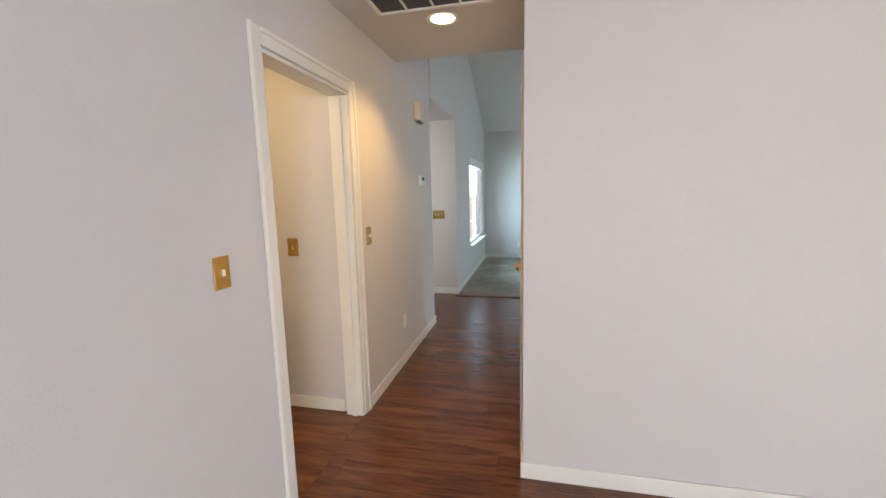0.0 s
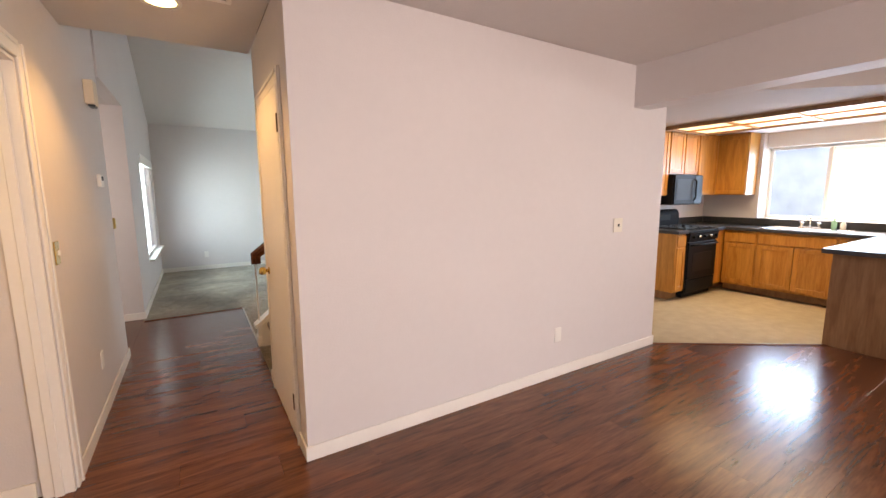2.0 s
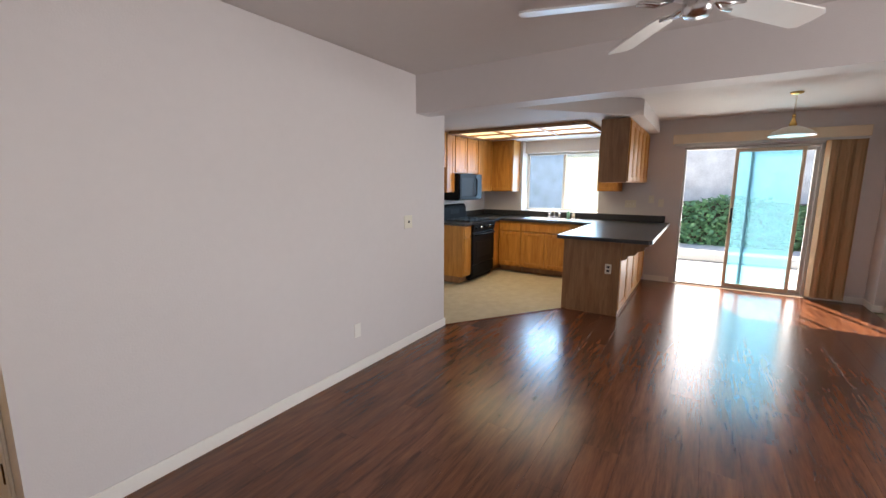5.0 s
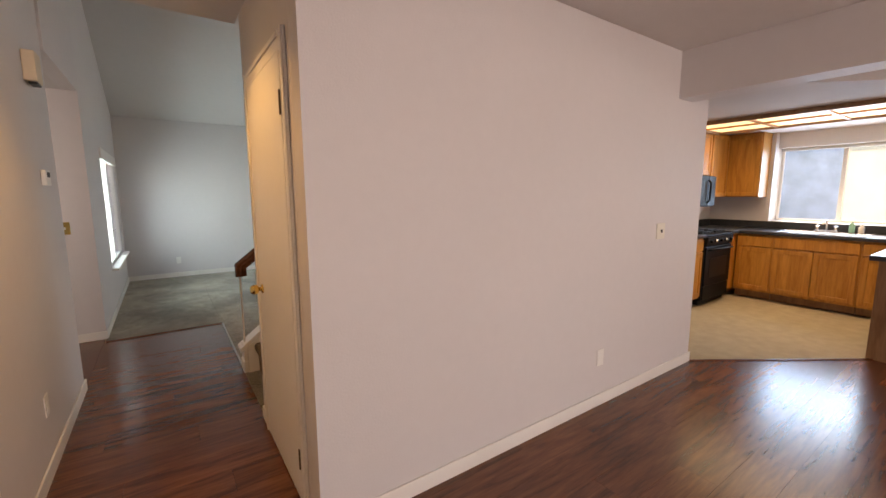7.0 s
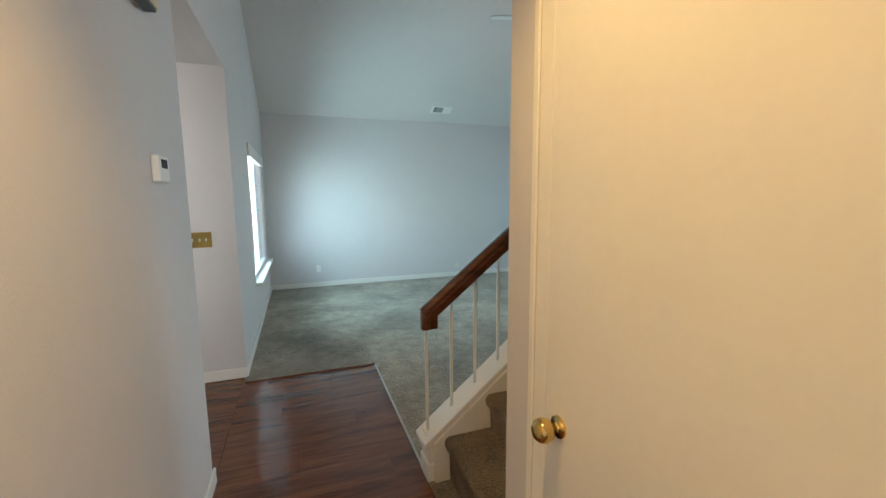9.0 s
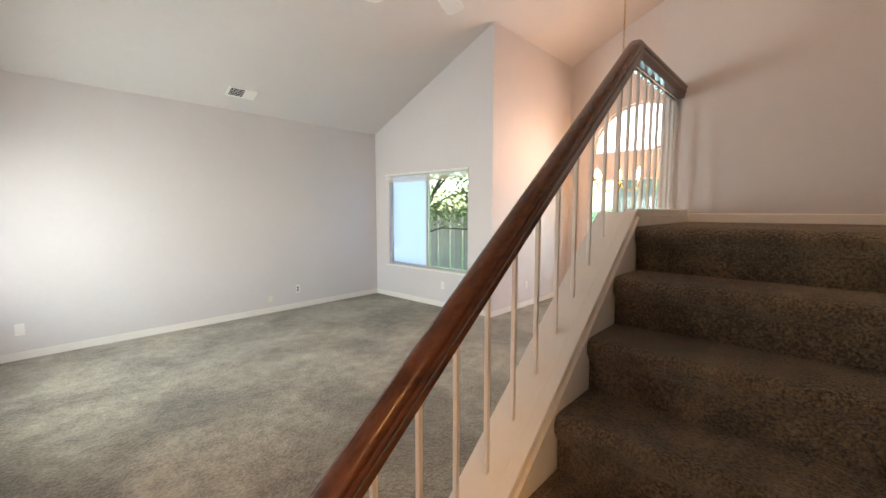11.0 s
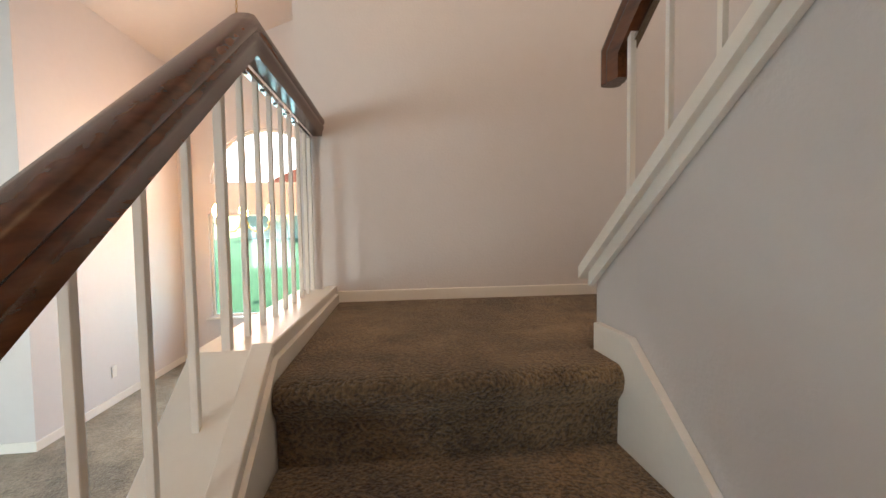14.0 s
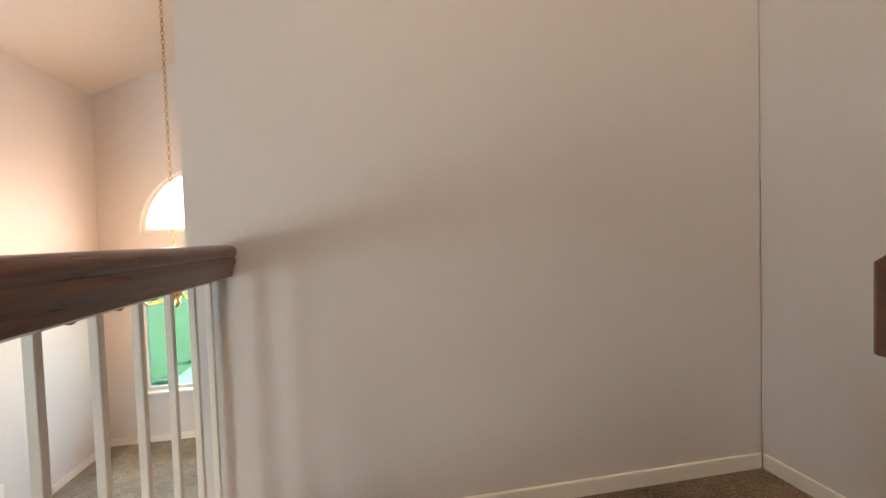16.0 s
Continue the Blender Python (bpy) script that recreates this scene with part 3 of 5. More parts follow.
# skirt board beside the lower flight
structure("stair_skirt", prism([(0.0, 0.0), (0.0, 0.287), (1.449, 1.446), (1.605, 1.446), (1.605, 1.0), (0.3, 0.0)], "y", 4.728, 4.747), TRIM, "white painted stair skirt board", "stair trim")

# open-side stringer wall with its cap
RS, JX = 0.80, 1.52


def capz(x):
    return min(1.45, 1.45 - (JX - x) * RS)


structure("wall_stringer", prism([(0.03, 0), (2.455, 0), (2.455, 1.414), (JX, 1.414), (0.03, capz(0.03) - 0.036)], "y", 5.545, 5.655), PAINT, "white painted stair stringer wall")
scap = thing("stringer_cap", 0.1, 5.6, 0.2, "white painted cap board along the open stair side", "stair trim", kind="structure")
LEDGE = 0.014
for nm, y0, y1, dz in (("rib", 5.523, 5.568, 0.0), ("ledge", 5.5685, 5.695, LEDGE)):
    part("sloped_" + nm, prism([(-0.02, capz(-0.02) - 0.035), (-0.02, capz(-0.02) - dz), (JX, 1.45 - dz), (JX, 1.415)], "y", y0, y1, 0.003), TRIM, scap)
    part("level_" + nm, block(JX + 0.001, 2.455, y0, y1, 1.415, 1.45 - dz, 0.003), TRIM, scap)
part("inner_skirt", prism([(0.03, 0.0), (0.03, 0.22), (JX, 1.414), (2.455, 1.414), (2.455, 1.372), (1.62, 1.05), (0.28, 0.0)], "y", 5.513, 5.543), TRIM, scap)
part("post_base", block(-0.005, 0.10, 5.53, 5.67, 0.0, 0.10, 0.006), TRIM, scap)
part("post", block(0.005, 0.09, 5.538, 5.662, 0.1, 0.24, 0.003), TRIM, scap)


def rail_sweep(path, y, w=0.050, h=0.082, along="y"):
    """A moulded handrail: rounded top, narrow waist and a foot, mitred along a path of (x, z)."""
    prof = [(-0.30, -1.0), (0.30, -1.0), (0.34, -0.72), (0.42, -0.62), (0.46, -0.48), (0.40, -0.40), (0.50, -0.30), (0.5, -0.16), (0.40, -0.05), (0.2, 0.0), (-0.2, 0.0), (-0.40, -0.05), (-0.5, -0.16), (-0.50, -0.30), (-0.40, -0.40), (-0.46, -0.48), (-0.42, -0.62), (-0.34, -0.72)]
    bm = bmesh.new()
    rings = []
    full = [Vector(path[0])]
    for a, b in zip(path, path[1:]):
        a, b = Vector(a), Vector(b)
        step = min(0.06, (b - a).length * 0.4)
        full += [a + (b - a).normalized() * step, b - (b - a).normalized() * step, b]
    path = full
    n = len(path)
    for i, p in enumerate(path):
        d0 = (p - Vector(path[i - 1])).normalized() if i else None
        d1 = (Vector(path[i + 1]) - p).normalized() if i < n - 1 else None
        d0, d1 = d0 or d1, d1 or d0
        n0, n1 = Vector((-d0.y, d0.x)), Vector((-d1.y, d1.x))
        mid = (n0 + n1).normalized()
        mid /= max(0.35, mid.dot(n0))
        rings.append([bm.verts.new((p.x + mid.x * q * h, y + s * w * 1.25, p.y + mid.y * q * h)) for s, q in prof])
    k = len(prof)
    for a, b in zip(rings, rings[1:]):
        for j in range(k):
            bm.faces.new((a[j], a[(j + 1) % k], b[(j + 1) % k], b[j])).smooth = True
    bm.faces.new(rings[0])
    bm.faces.new(rings[-1][::-1])
    return bm


def railz(x):
    return min(2.19, 2.19 - (1.60 - x) * 0.795)


rail = thing("stair_railing", 0.1, 5.6, 0.24, "dark red-brown wooden handrail on slim white balusters", "railing")
soften(part("handrail", rail_sweep([(-0.012, 0.805), (-0.012, railz(-0.012)), (1.60, 2.19), (2.45, 2.19)], 5.588), RAIL, rail, "dark stained wooden handrail"))
part("bracket_strip", block(1.62, 2.45, 5.614, 5.630, 2.094, 2.107), STEEL, rail, "thin metal strip under the rail")
BY = 5.622
for x in [1.39 - 0.1365 * k for k in range(11)] + [1.535, 1.655, 1.77, 1.885, 2.0, 2.11, 2.225, 2.335, 2.43]:
    hw = 0.0068 if abs(x - 1.535) > 0.01 else 0.0095
    part("baluster", block(x - hw, x + hw, BY - hw, BY + hw, capz(x) - LEDGE - 0.005, railz(x) - 0.072, 0.001), TRIM, rail)
for x in (1.70, 1.83, 1.95, 2.06, 2.17):
    part("screw", lathe([(0.007, 0), (0.004, -0.003)], (x, 5.622, 2.093), 8), DARKP, rail)

rail2 = thing("stair_railing", 1.5, 4.72, 1.7, "dark wooden handrail of the upper flight on white balusters", "railing")


def rail2z(x):
    return 2.19 + (1.60 - x) * CS


soften(part("handrail", rail_sweep([(1.645, 2.06), (1.645, rail2z(1.645)), (0.14, rail2z(0.14))][::-1], 4.69, 0.041, 0.075), RAIL, rail2, "dark stained wooden handrail"))
for k in range(11):
    x = 1.535 - 0.135 * k
    hw = 0.007 if k == 0 else 0.0058
    part("baluster", block(x - hw, x + hw, 4.69 - hw, 4.69 + hw, cap2(x) - 0.006, rail2z(x) - 0.066), TRIM, rail2)
part("bracket_strip", prism([(1.56, rail2z(1.56) - 0.115), (1.56, rail2z(1.56) - 0.103), (0.15, rail2z(0.15) - 0.103), (0.15, rail2z(0.15) - 0.115)], "y", 4.672, 4.688), STEEL, rail2)


# ---- windows ----
def sliding_window(name, x, y0, y1, z0, z1, label, left=GLASS, right=GLASS, frame_mat=ALU, inward=-1, depth=0.07):
    """Aluminium slider in the wall plane x; 'left' pane towards larger y."""
    w = thing(name, x, (y0 + y1) / 2, z0, label, "window", kind="structure")
    f = 0.028
    for nm, a, b, c, d in (("frame", y0 + 0.002, y0 + f, z0 + 0.002, z1 - 0.002), ("frame", y1 - f, y1 - 0.002, z0 + 0.002, z1 - 0.002), ("frame", y0 + f, y1 - f, z0 + 0.002, z0 + f), ("frame", y0 + f, y1 - f, z1 - f, z1 - 0.002)):
        part(nm, block(x + 0.05, x + 0.10, a, b, c, d, 0.003), frame_mat, w)
    m = (y0 + y1) / 2
    part("mullion", block(x + 0.045, x + 0.095, m - 0.022, m + 0.022, z0 + f, z1 - f, 0.003), frame_mat, w)
    for nm, a, b, mt in (("pane", y0 + f, m - 0.022, right), ("pane", m + 0.022, y1 - f, left)):
        p = part(nm, block(x + 0.066, x + 0.070, a, b, z0 + f, z1 - f), mt, w)
        p.visible_shadow = False
    return w


rw = sliding_window("window_1", 4.04, 8.50, 10.19, 0.56, 2.03, "sliding aluminium window with one obscured pane", SCREEN, TINTED)
part("window_sill", block(3.99, 4.085, 8.46, 10.23, 0.535, 0.558, 0.004), TRIM, rw)
bl = thing("mini_blind", 4.03, 9.35, 1.9, "raised cream mini blind stacked at the window top", "blind")
part("headrail", block(4.015, 4.045, 8.48, 10.25, 2.005, 2.035, 0.003), WHITEP, bl)
for k in range(6):
    part("slat", block(4.012, 4.04, 8.49, 10.24, 1.90 + 0.016 * k, 1.904 + 0.016 * k + 0.004), VALANCE if k < 3 else WHITEP, bl)

lw = sliding_window("window_2", -1.15, 8.42, 10.2, 0.56, 2.02, "tall bright window with a white sill and muntins", GLASS, GLASS, TRIM)
part("window_sill", block(-1.10, -0.955, 8.36, 10.26, 0.53, 0.558, 0.004), TRIM, lw)
for z in (0.92, 1.28, 1.62):
    part("muntin", block(-1.10, -1.085, 8.45, 10.17, z, z + 0.014), TRIM, lw)
vb = thing("window_valance", -1.04, 9.3, 1.9, "white blind headbox above the window", "blind")
part("headbox", block(-1.06, -1.01, 8.40, 10.22, 1.90, 2.03, 0.004), WHITEP, vb)

dw = sliding_window("window_3", 6.273, 6.17, 7.73, 0.58, 1.95, "wide dining window looking on the lawn", TINTED, TINTED, WHITEP)
part("window_sill", block(6.20, 6.32, 6.12, 7.78, 0.555, 0.578, 0.004), TRIM, dw)
aw = thing("window_4", 6.33, AC, AZ, "half-round arched window above the dining window", "window", kind="structure")
arcs = [i * math.pi / 24 for i in range(25)]
bm = bmesh.new()
ring = [[bm.verts.new((x, AC + r * math.cos(a), AZ + 0.002 + r * math.sin(a))) for a in arcs] for x in (6.32, 6.36) for r in (AR - 0.035, AR - 0.002)]
for i in range(24):
    for a, b in ((0, 1), (1, 3), (3, 2), (2, 0)):
        bm.faces.new((ring[a][i], ring[a][i + 1], ring[b][i + 1], ring[b][i]))
part("arched_frame", bm, WHITEP, aw)
part("bottom_frame", block(6.32, 6.36, AC - AR + 0.04, AC + AR - 0.04, AZ + 0.003, AZ + 0.035, 0.003), WHITEP, aw)
apane = prism([(AC + (AR - 0.036) * math.cos(a), AZ + 0.036 + (AR - 0.07) * math.sin(a)) for a in arcs], "x", 6.338, 6.342)
part("pane", apane, GLASS, aw).visible_shadow = False

# kitchen window in a boxed bay
bay = thing("window_5", 7.2, 3.48, 1.05, "kitchen box window with a white surround", "window", kind="structure")
part("bay_floor", block(6.996, 7.26, 2.72, 4.25, 1.0, 1.05), TRIM, bay)
part("bay_head", block(6.996, 7.26, 2.72, 4.25, 2.10, 2.40), TRIM, bay)
part("bay_side", block(6.996, 7.26, 2.72, 2.80, 1.051, 2.099), TRIM, bay)
part("bay_side", block(6.996, 7.26, 4.17, 4.25, 1.051, 2.099), TRIM, bay)
for a, b, c, d in ((2.80, 2.835, 1.052, 2.098), (4.135, 4.17, 1.052, 2.098), (2.836, 4.134, 1.052, 1.085), (2.836, 4.134, 2.065, 2.098), (3.46, 3.505, 1.086, 2.064)):
    part("frame", block(7.16, 7.20, a, b, c, d, 0.003), WHITEP, bay)
part("pane", block(7.178, 7.182, 2.836, 3.459, 1.086, 2.064), BRIGHT, bay).visible_shadow = False
part("pane", block(7.178, 7.182, 3.506, 4.134, 1.086, 2.064), DIM, bay).visible_shadow = False
kb = thing("kitchen_blind", 7.1, 3.48, 2.0, "thin raised blind at the kitchen window head", "blind")
part("headrail", block(7.10, 7.14, 2.81, 4.16, 2.055, 2.095, 0.003), ALU, kb)

# ---- patio door ----
sd = thing("patio_door", 6.93, 0.81, 0, "open sliding glass patio door in a bronze-tan frame", "sliding door", kind="structure")
for nm, a, b, c, d in (("frame", 0.022, 0.06, 0, 2.078), ("frame", 1.565, 1.598, 0, 2.078), ("frame", 0.061, 1.564, 2.04, 2.078), ("threshold", 0.061, 1.564, 0.0, 0.03)):
    part(nm, block(6.90, 6.98, a, b, c, d, 0.003), ALU, sd)
for nm, x, a, b, mt in (("fixed_panel", 6.955, 0.062, 0.79, GLASS), ("sliding_panel", 6.915, 0.20, 0.97, HAZED)):
    fr = bmesh.new()
    for q in ((a, a + 0.045, 0.032, 2.038), (b - 0.045, b, 0.032, 2.038), (a + 0.045, b - 0.045, 0.032, 0.085), (a + 0.045, b - 0.045, 1.99, 2.038)):
        box(fr, x - 0.015, x + 0.015, *q, 0.003)
    pn = part(nm, fr, ALU if nm == "fixed_panel" else VALANCE, sd)
    part("pane", block(x - 0.003, x + 0.003, a + 0.045, b - 0.045, 0.085, 1.99), mt, pn).visible_shadow = False
    if nm == "sliding_panel":
        part("handle", block(x - 0.05, x - 0.016, b - 0.04, b - 0.01, 0.98, 1.20, 0.006), DARKP, pn, "black pull handle")
val = thing("valance", 6.83, 0.71, 2.14, "cream valance over the patio door", "valance")
part("fascia", block(6.77, 6.785, -0.36, 1.76, 2.13, 2.26, 0.003), VALANCE, val)
part("return", block(6.786, 6.872, 1.745, 1.76, 2.13, 2.26), VALANCE, val)
part("return", block(6.786, 6.872, -0.36, -0.345, 2.13, 2.26), VALANCE, val)
vbl = thing("vertical_blind", 6.82, -0.17, 0.03, "tan vertical blinds drawn aside in a stack", "blind")
part("track", block(6.80, 6.84, -0.34, 1.74, 2.10, 2.128), ALU, vbl)
for k in range(11):
    y = 0.01 - 0.034 * k
    yaw = 0.25 * math.sin(k * 1.7)
    bm = block(-0.045, 0.045, -0.0012, 0.0012, 0.035, 2.098)
    bm.transform(Matrix.Translation((6.82, y, 0)) @ Matrix.Rotation(radians(28) + yaw, 4, "Z"))
    part("slat", bm, BLIND, vbl)


# ---- outdoors ----
structure("ground", block(-150, 150, -150, 150, -0.6, -0.25), SOIL, "bare earth ground", "ground")
structure("patio", block(7.0, 12.2, -6, 5.0, -0.249, -0.05), CONCRETE, "sunlit pale concrete patio", "patio")
structure("patio_step", block(9.6, 12.2, -6, 5.0, -0.05, 0.13, 0.03, 2), CONCRETE, "raised concrete slab at the patio edge", "patio")
structure("lawn", block(6.6, 26, 5.02, 8.8, -0.249, -0.04), GRASS, "green lawn outside the dining window", "lawn")
structure("lawn_bank", prism([(8.2, -0.25), (13, 0.9), (26, 1.6), (26, -0.25)], "y", 5.05, 14), GRASS, "green grassy bank", "lawn")


def leaves(name, count, spot, size, mat, label, category, kind="stuff"):
    """Many small folded leaves, at places that spot() gives."""
    co, fc = [], []
    for i in range(count):
        p = spot()
        m = Matrix.Translation(p) @ Euler((random.uniform(-1, 1), random.uniform(-1, 1), random.uniform(0, 6.28))).to_matrix().to_4x4()
        s = size * random.uniform(0.6, 1.3)
        n = len(co)
        co += [m @ Vector(v) for v in ((0, 0, 0), (s * 0.42, s * 0.45, s * 0.15), (0, s, 0), (-s * 0.42, s * 0.45, s * 0.15))]
        fc += [(n, n + 1, n + 2), (n, n + 2, n + 3)]
    me = bpy.data.meshes.new(name)
    me.from_pydata([tuple(c) for c in co], [], fc)
    me.materials.append(mat)
    return me


def ivy_spot():
    y = random.uniform(-6, 2.6)
    t = random.random()
    z = 0.1 + 1.05 * t + 0.10 * math.sin(y * 2.3) * t
    return Vector((11.0 + 0.6 * t * t + random.uniform(-0.1, 0.12), y, z))


tagged(new("ivy_hedge", leaves("ivy_hedge", 8000, ivy_spot, 0.12, LEAF, "", "")), "dense green ivy hedge along the patio", "hedge", kind="stuff")
structure("hedge_core", prism([(11.15, 0.13), (11.3, 0.7), (11.75, 1.1), (12.2, 1.1), (12.2, 0.13)], "y", -6, 2.6), SOIL, "shaded soil bank under the ivy", "bank")
structure("retaining_wall", block(12.25, 12.5, -8, 7, -0.2, 2.9), BLOCK, "tall grey block retaining wall", "wall")

fence = thing("fence", 8.0, 12, -0.25, "weathered grey board fence behind the tree", "fence")
fb = mesh_of("fence_board", block(-0.0095, 0.0095, -0.065, 0.065, 0, 1.75, 0.003), FENCEW)
for k in range(40):
    b = new("board", fb)
    b.parent = fence
    b.location = (0.02 * math.sin(k * 2.1), -2.6 + 0.15 * k, 0.006 * math.sin(k * 5))
for z in (0.3, 1.3):
    part("fence_rail", block(8.03, 8.07, 9.3, 15.5, z - 0.25, z - 0.16), FENCEW, fence)

tree = thing("tree", 6.9, 11.2, -0.25, "leafy green tree in front of the fence", "tree")
part("trunk", tube([(6.9, 12.9, -0.25), (6.93, 12.7, 0.5), (6.85, 12.3, 1.1), (6.9, 11.9, 1.9), (7.0, 11.4, 2.7), (6.9, 11.1, 4.6)], 0.04, 8), BARK, tree)
for p, q in (((6.87, 12.5, 0.8), (7.2, 11.0, 1.0)), ((6.86, 12.2, 1.3), (6.7, 11.3, 2.2)), ((6.9, 11.9, 1.9), (6.9, 10.8, 2.5)), ((6.9, 12.1, 1.5), (7.3, 10.9, 1.9))):
    p, q = Vector(p), Vector(q)
    part("limb", tube([p, p.lerp(q, 0.5) + Vector((0, 0, 0.12)), q], 0.022, 6), BARK, tree)
CL = [Vector((random.uniform(6.4, 7.5), random.uniform(9.8, 13.2), random.uniform(1.35, 3.2))) for i in range(34)]
# higher clumps, out of sight from indoors, added to block sun from the living carpet
CL += [Vector((random.uniform(6.2, 7.8), random.uniform(9.2, 12.4), random.uniform(3.2, 5.4))) for i in range(30)]
CL += [Vector((6.9, 11.3 + 0.1 * i, 4.25 + 0.1 * i)) for i in range(4)]


def crown_spot():
    c = random.choice(CL)
    return c + Vector((random.gauss(0, 0.2), random.gauss(0, 0.24), random.gauss(0, 0.17)))


cr = new("crown", leaves("crown", 9500, crown_spot, 0.09, LEAFY, "", ""))
cr.parent = tree
cr.data.transform(Matrix.Translation(-Vector(tree.location)))

# unseen tree, added so that no direct sun enters the dining windows
sun_block_tree = thing("tree", 12.5, 12.6, -0.25, "tall broad unseen tree added to block sun from the dining windows", "tree")
part("trunk", tube([(12.5, 12.6, -0.25), (12.45, 12.4, 2.0), (12.6, 12.0, 4.2), (12.4, 11.2, 6.2), (12.5, 10.2, 8.6)], 0.14, 10), BARK, sun_block_tree)
for q in ((11.0, 9.0, 8.0), (13.6, 8.6, 8.4), (12.2, 8.0, 9.6), (13.4, 11.4, 9.2)):
    p = Vector((12.4, 11.2, 6.2))
    q = Vector(q)
    part("limb", tube([p, p.lerp(q, 0.5) + Vector((0, 0, 0.3)), q], 0.06, 6), BARK, sun_block_tree)
SC = [Vector((random.uniform(9.9, 14.0), random.uniform(7.9, 12.0), random.uniform(6.3, 10.8))) for i in range(70)]


def sun_block_spot():
    return random.choice(SC) + Vector((random.gauss(0, 0.35), random.gauss(0, 0.35), random.gauss(0, 0.3)))


sc = new("crown", leaves("crown", 14000, sun_block_spot, 0.24, LEAFY, "", ""))
sc.parent = sun_block_tree
sc.data.transform(Matrix.Translation(-Vector(sun_block_tree.location)))

nb = thing("neighbour_house", 24, 9, 0, "distant house with a red roof behind the bank", "house")
part("wall", block(22, 30, 6, 13, 0, 3.3), STUCCO, nb)
part("roof", prism([(5.4, 3.3), (9.5, 5.2), (13.6, 3.3)], "x", 21.6, 30.4), ROOFR, nb)
structure("hedge_west", block(-9.5, -9.0, 4, 16, -0.25, 1.4), STUCCO, "pale garden wall across the street", "garden wall")


# ---- kitchen ----
def cab_door(parent, axis, face, a0, a1, z0, z1, out, mat=None):
    """A frame-and-panel cabinet front on a face, standing out by `out` along the axis, with a recessed centre."""
    mt = mat or OAK
    f = min(0.055, (a1 - a0) * 0.3)

    def b3(d0, d1, p, q, r, s, bv=0.0):
        d0, d1 = sorted((face + out * d0, face + out * d1))
        return block(d0, d1, p, q, r, s, bv) if axis == "x" else block(p, q, d0, d1, r, s, bv)

    dr = part("door", b3(0.001, 0.012, a0 + f, a1 - f, z0 + f, z1 - f), mt, parent)
    for p, q, r, s in ((a0, a0 + f, z0, z1), (a1 - f, a1, z0, z1), (a0 + f, a1 - f, z0, z0 + f), (a0 + f, a1 - f, z1 - f, z1)):
        part("rail", b3(0.001, 0.02, p, q, r, s, 0.003), mt, dr)
    return dr


def drawer_front(parent, axis, face, a0, a1, z0, z1, out):
    d0, d1 = sorted((face + out * 0.001, face + out * 0.02))
    part("drawer", block(d0, d1, a0, a1, z0, z1, 0.004) if axis == "x" else block(a0, a1, d0, d1, z0, z1, 0.004), OAK, parent)


def base_unit(name, x0, x1, y0, y1, front, label):
    """Base cabinet with a toe kick; front is ('x' or 'y', direction)."""
    c = thing(name, (x0 + x1) / 2, (y0 + y1) / 2, 0, label, "cabinet", "kitchen cabinets")
    part("body", block(x0, x1, y0, y1, 0.10, 0.895), OAK, c)
    ax, s = front
    tx0, tx1, ty0, ty1 = x0 + 0.004, x1 - 0.004, y0 + 0.004, y1 - 0.004
    if ax == "x":
        tx0 += 0.07
    else:
        ty0 += 0.07
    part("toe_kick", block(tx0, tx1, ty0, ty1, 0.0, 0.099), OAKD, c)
    return c


c = base_unit("base_cabinet", 4.97, 5.205, 4.33, 4.948, ("y", -1), "narrow honey oak base cabinet beside the cooker")
drawer_front(c, "y", 4.33, 4.985, 5.19, 0.73, 0.87, -1)
cab_door(c, "y", 4.33, 4.985, 5.19, 0.13, 0.71, -1)
c = base_unit("base_cabinet", 5.98, 6.872, 4.33, 4.948, ("y", -1), "honey oak corner base cabinet")
yy = 4.32
for n, wdt in enumerate((0.42, 0.84, 0.72)):
    c = base_unit("base_cabinet", 6.25, 6.872, yy - wdt, yy - 0.002, ("x", -1), "honey oak sink base cabinet with panelled doors" if n == 1 else "honey oak base cabinet with drawer and doors")
    if n == 1:
        drawer_front(c, "x", 6.25, yy - wdt + 0.015, yy - 0.015, 0.73, 0.87, -1)
        cab_door(c, "x", 6.25, yy - wdt + 0.015, yy - wdt / 2 - 0.004, 0.13, 0.71, -1)
        cab_door(c, "x", 6.25, yy - wdt / 2 + 0.004, yy - 0.015, 0.13, 0.71, -1)
    else:
        drawer_front(c, "x", 6.25, yy - wdt + 0.015, yy - 0.015, 0.73, 0.87, -1)
        cab_door(c, "x", 6.25, yy - wdt + 0.015, yy - 0.015, 0.13, 0.71, -1)
    yy -= wdt
pen = thing("peninsula", 5.6, 2.35, 0, "oak veneered breakfast peninsula with a scrolled bracket", "cabinet", "kitchen cabinets")
part("body", block(4.60, 6.872, 2.05, 2.335, 0.0, 0.895), OAK, pen)
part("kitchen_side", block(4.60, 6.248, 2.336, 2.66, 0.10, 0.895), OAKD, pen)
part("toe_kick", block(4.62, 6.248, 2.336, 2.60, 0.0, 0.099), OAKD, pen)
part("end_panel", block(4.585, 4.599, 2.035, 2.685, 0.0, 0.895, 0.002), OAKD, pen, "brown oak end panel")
for k in range(4):
    cab_door(pen, "y", 2.05, 4.63 + 0.555 * k, 4.63 + 0.555 * k + 0.53, 0.06, 0.86, -1)
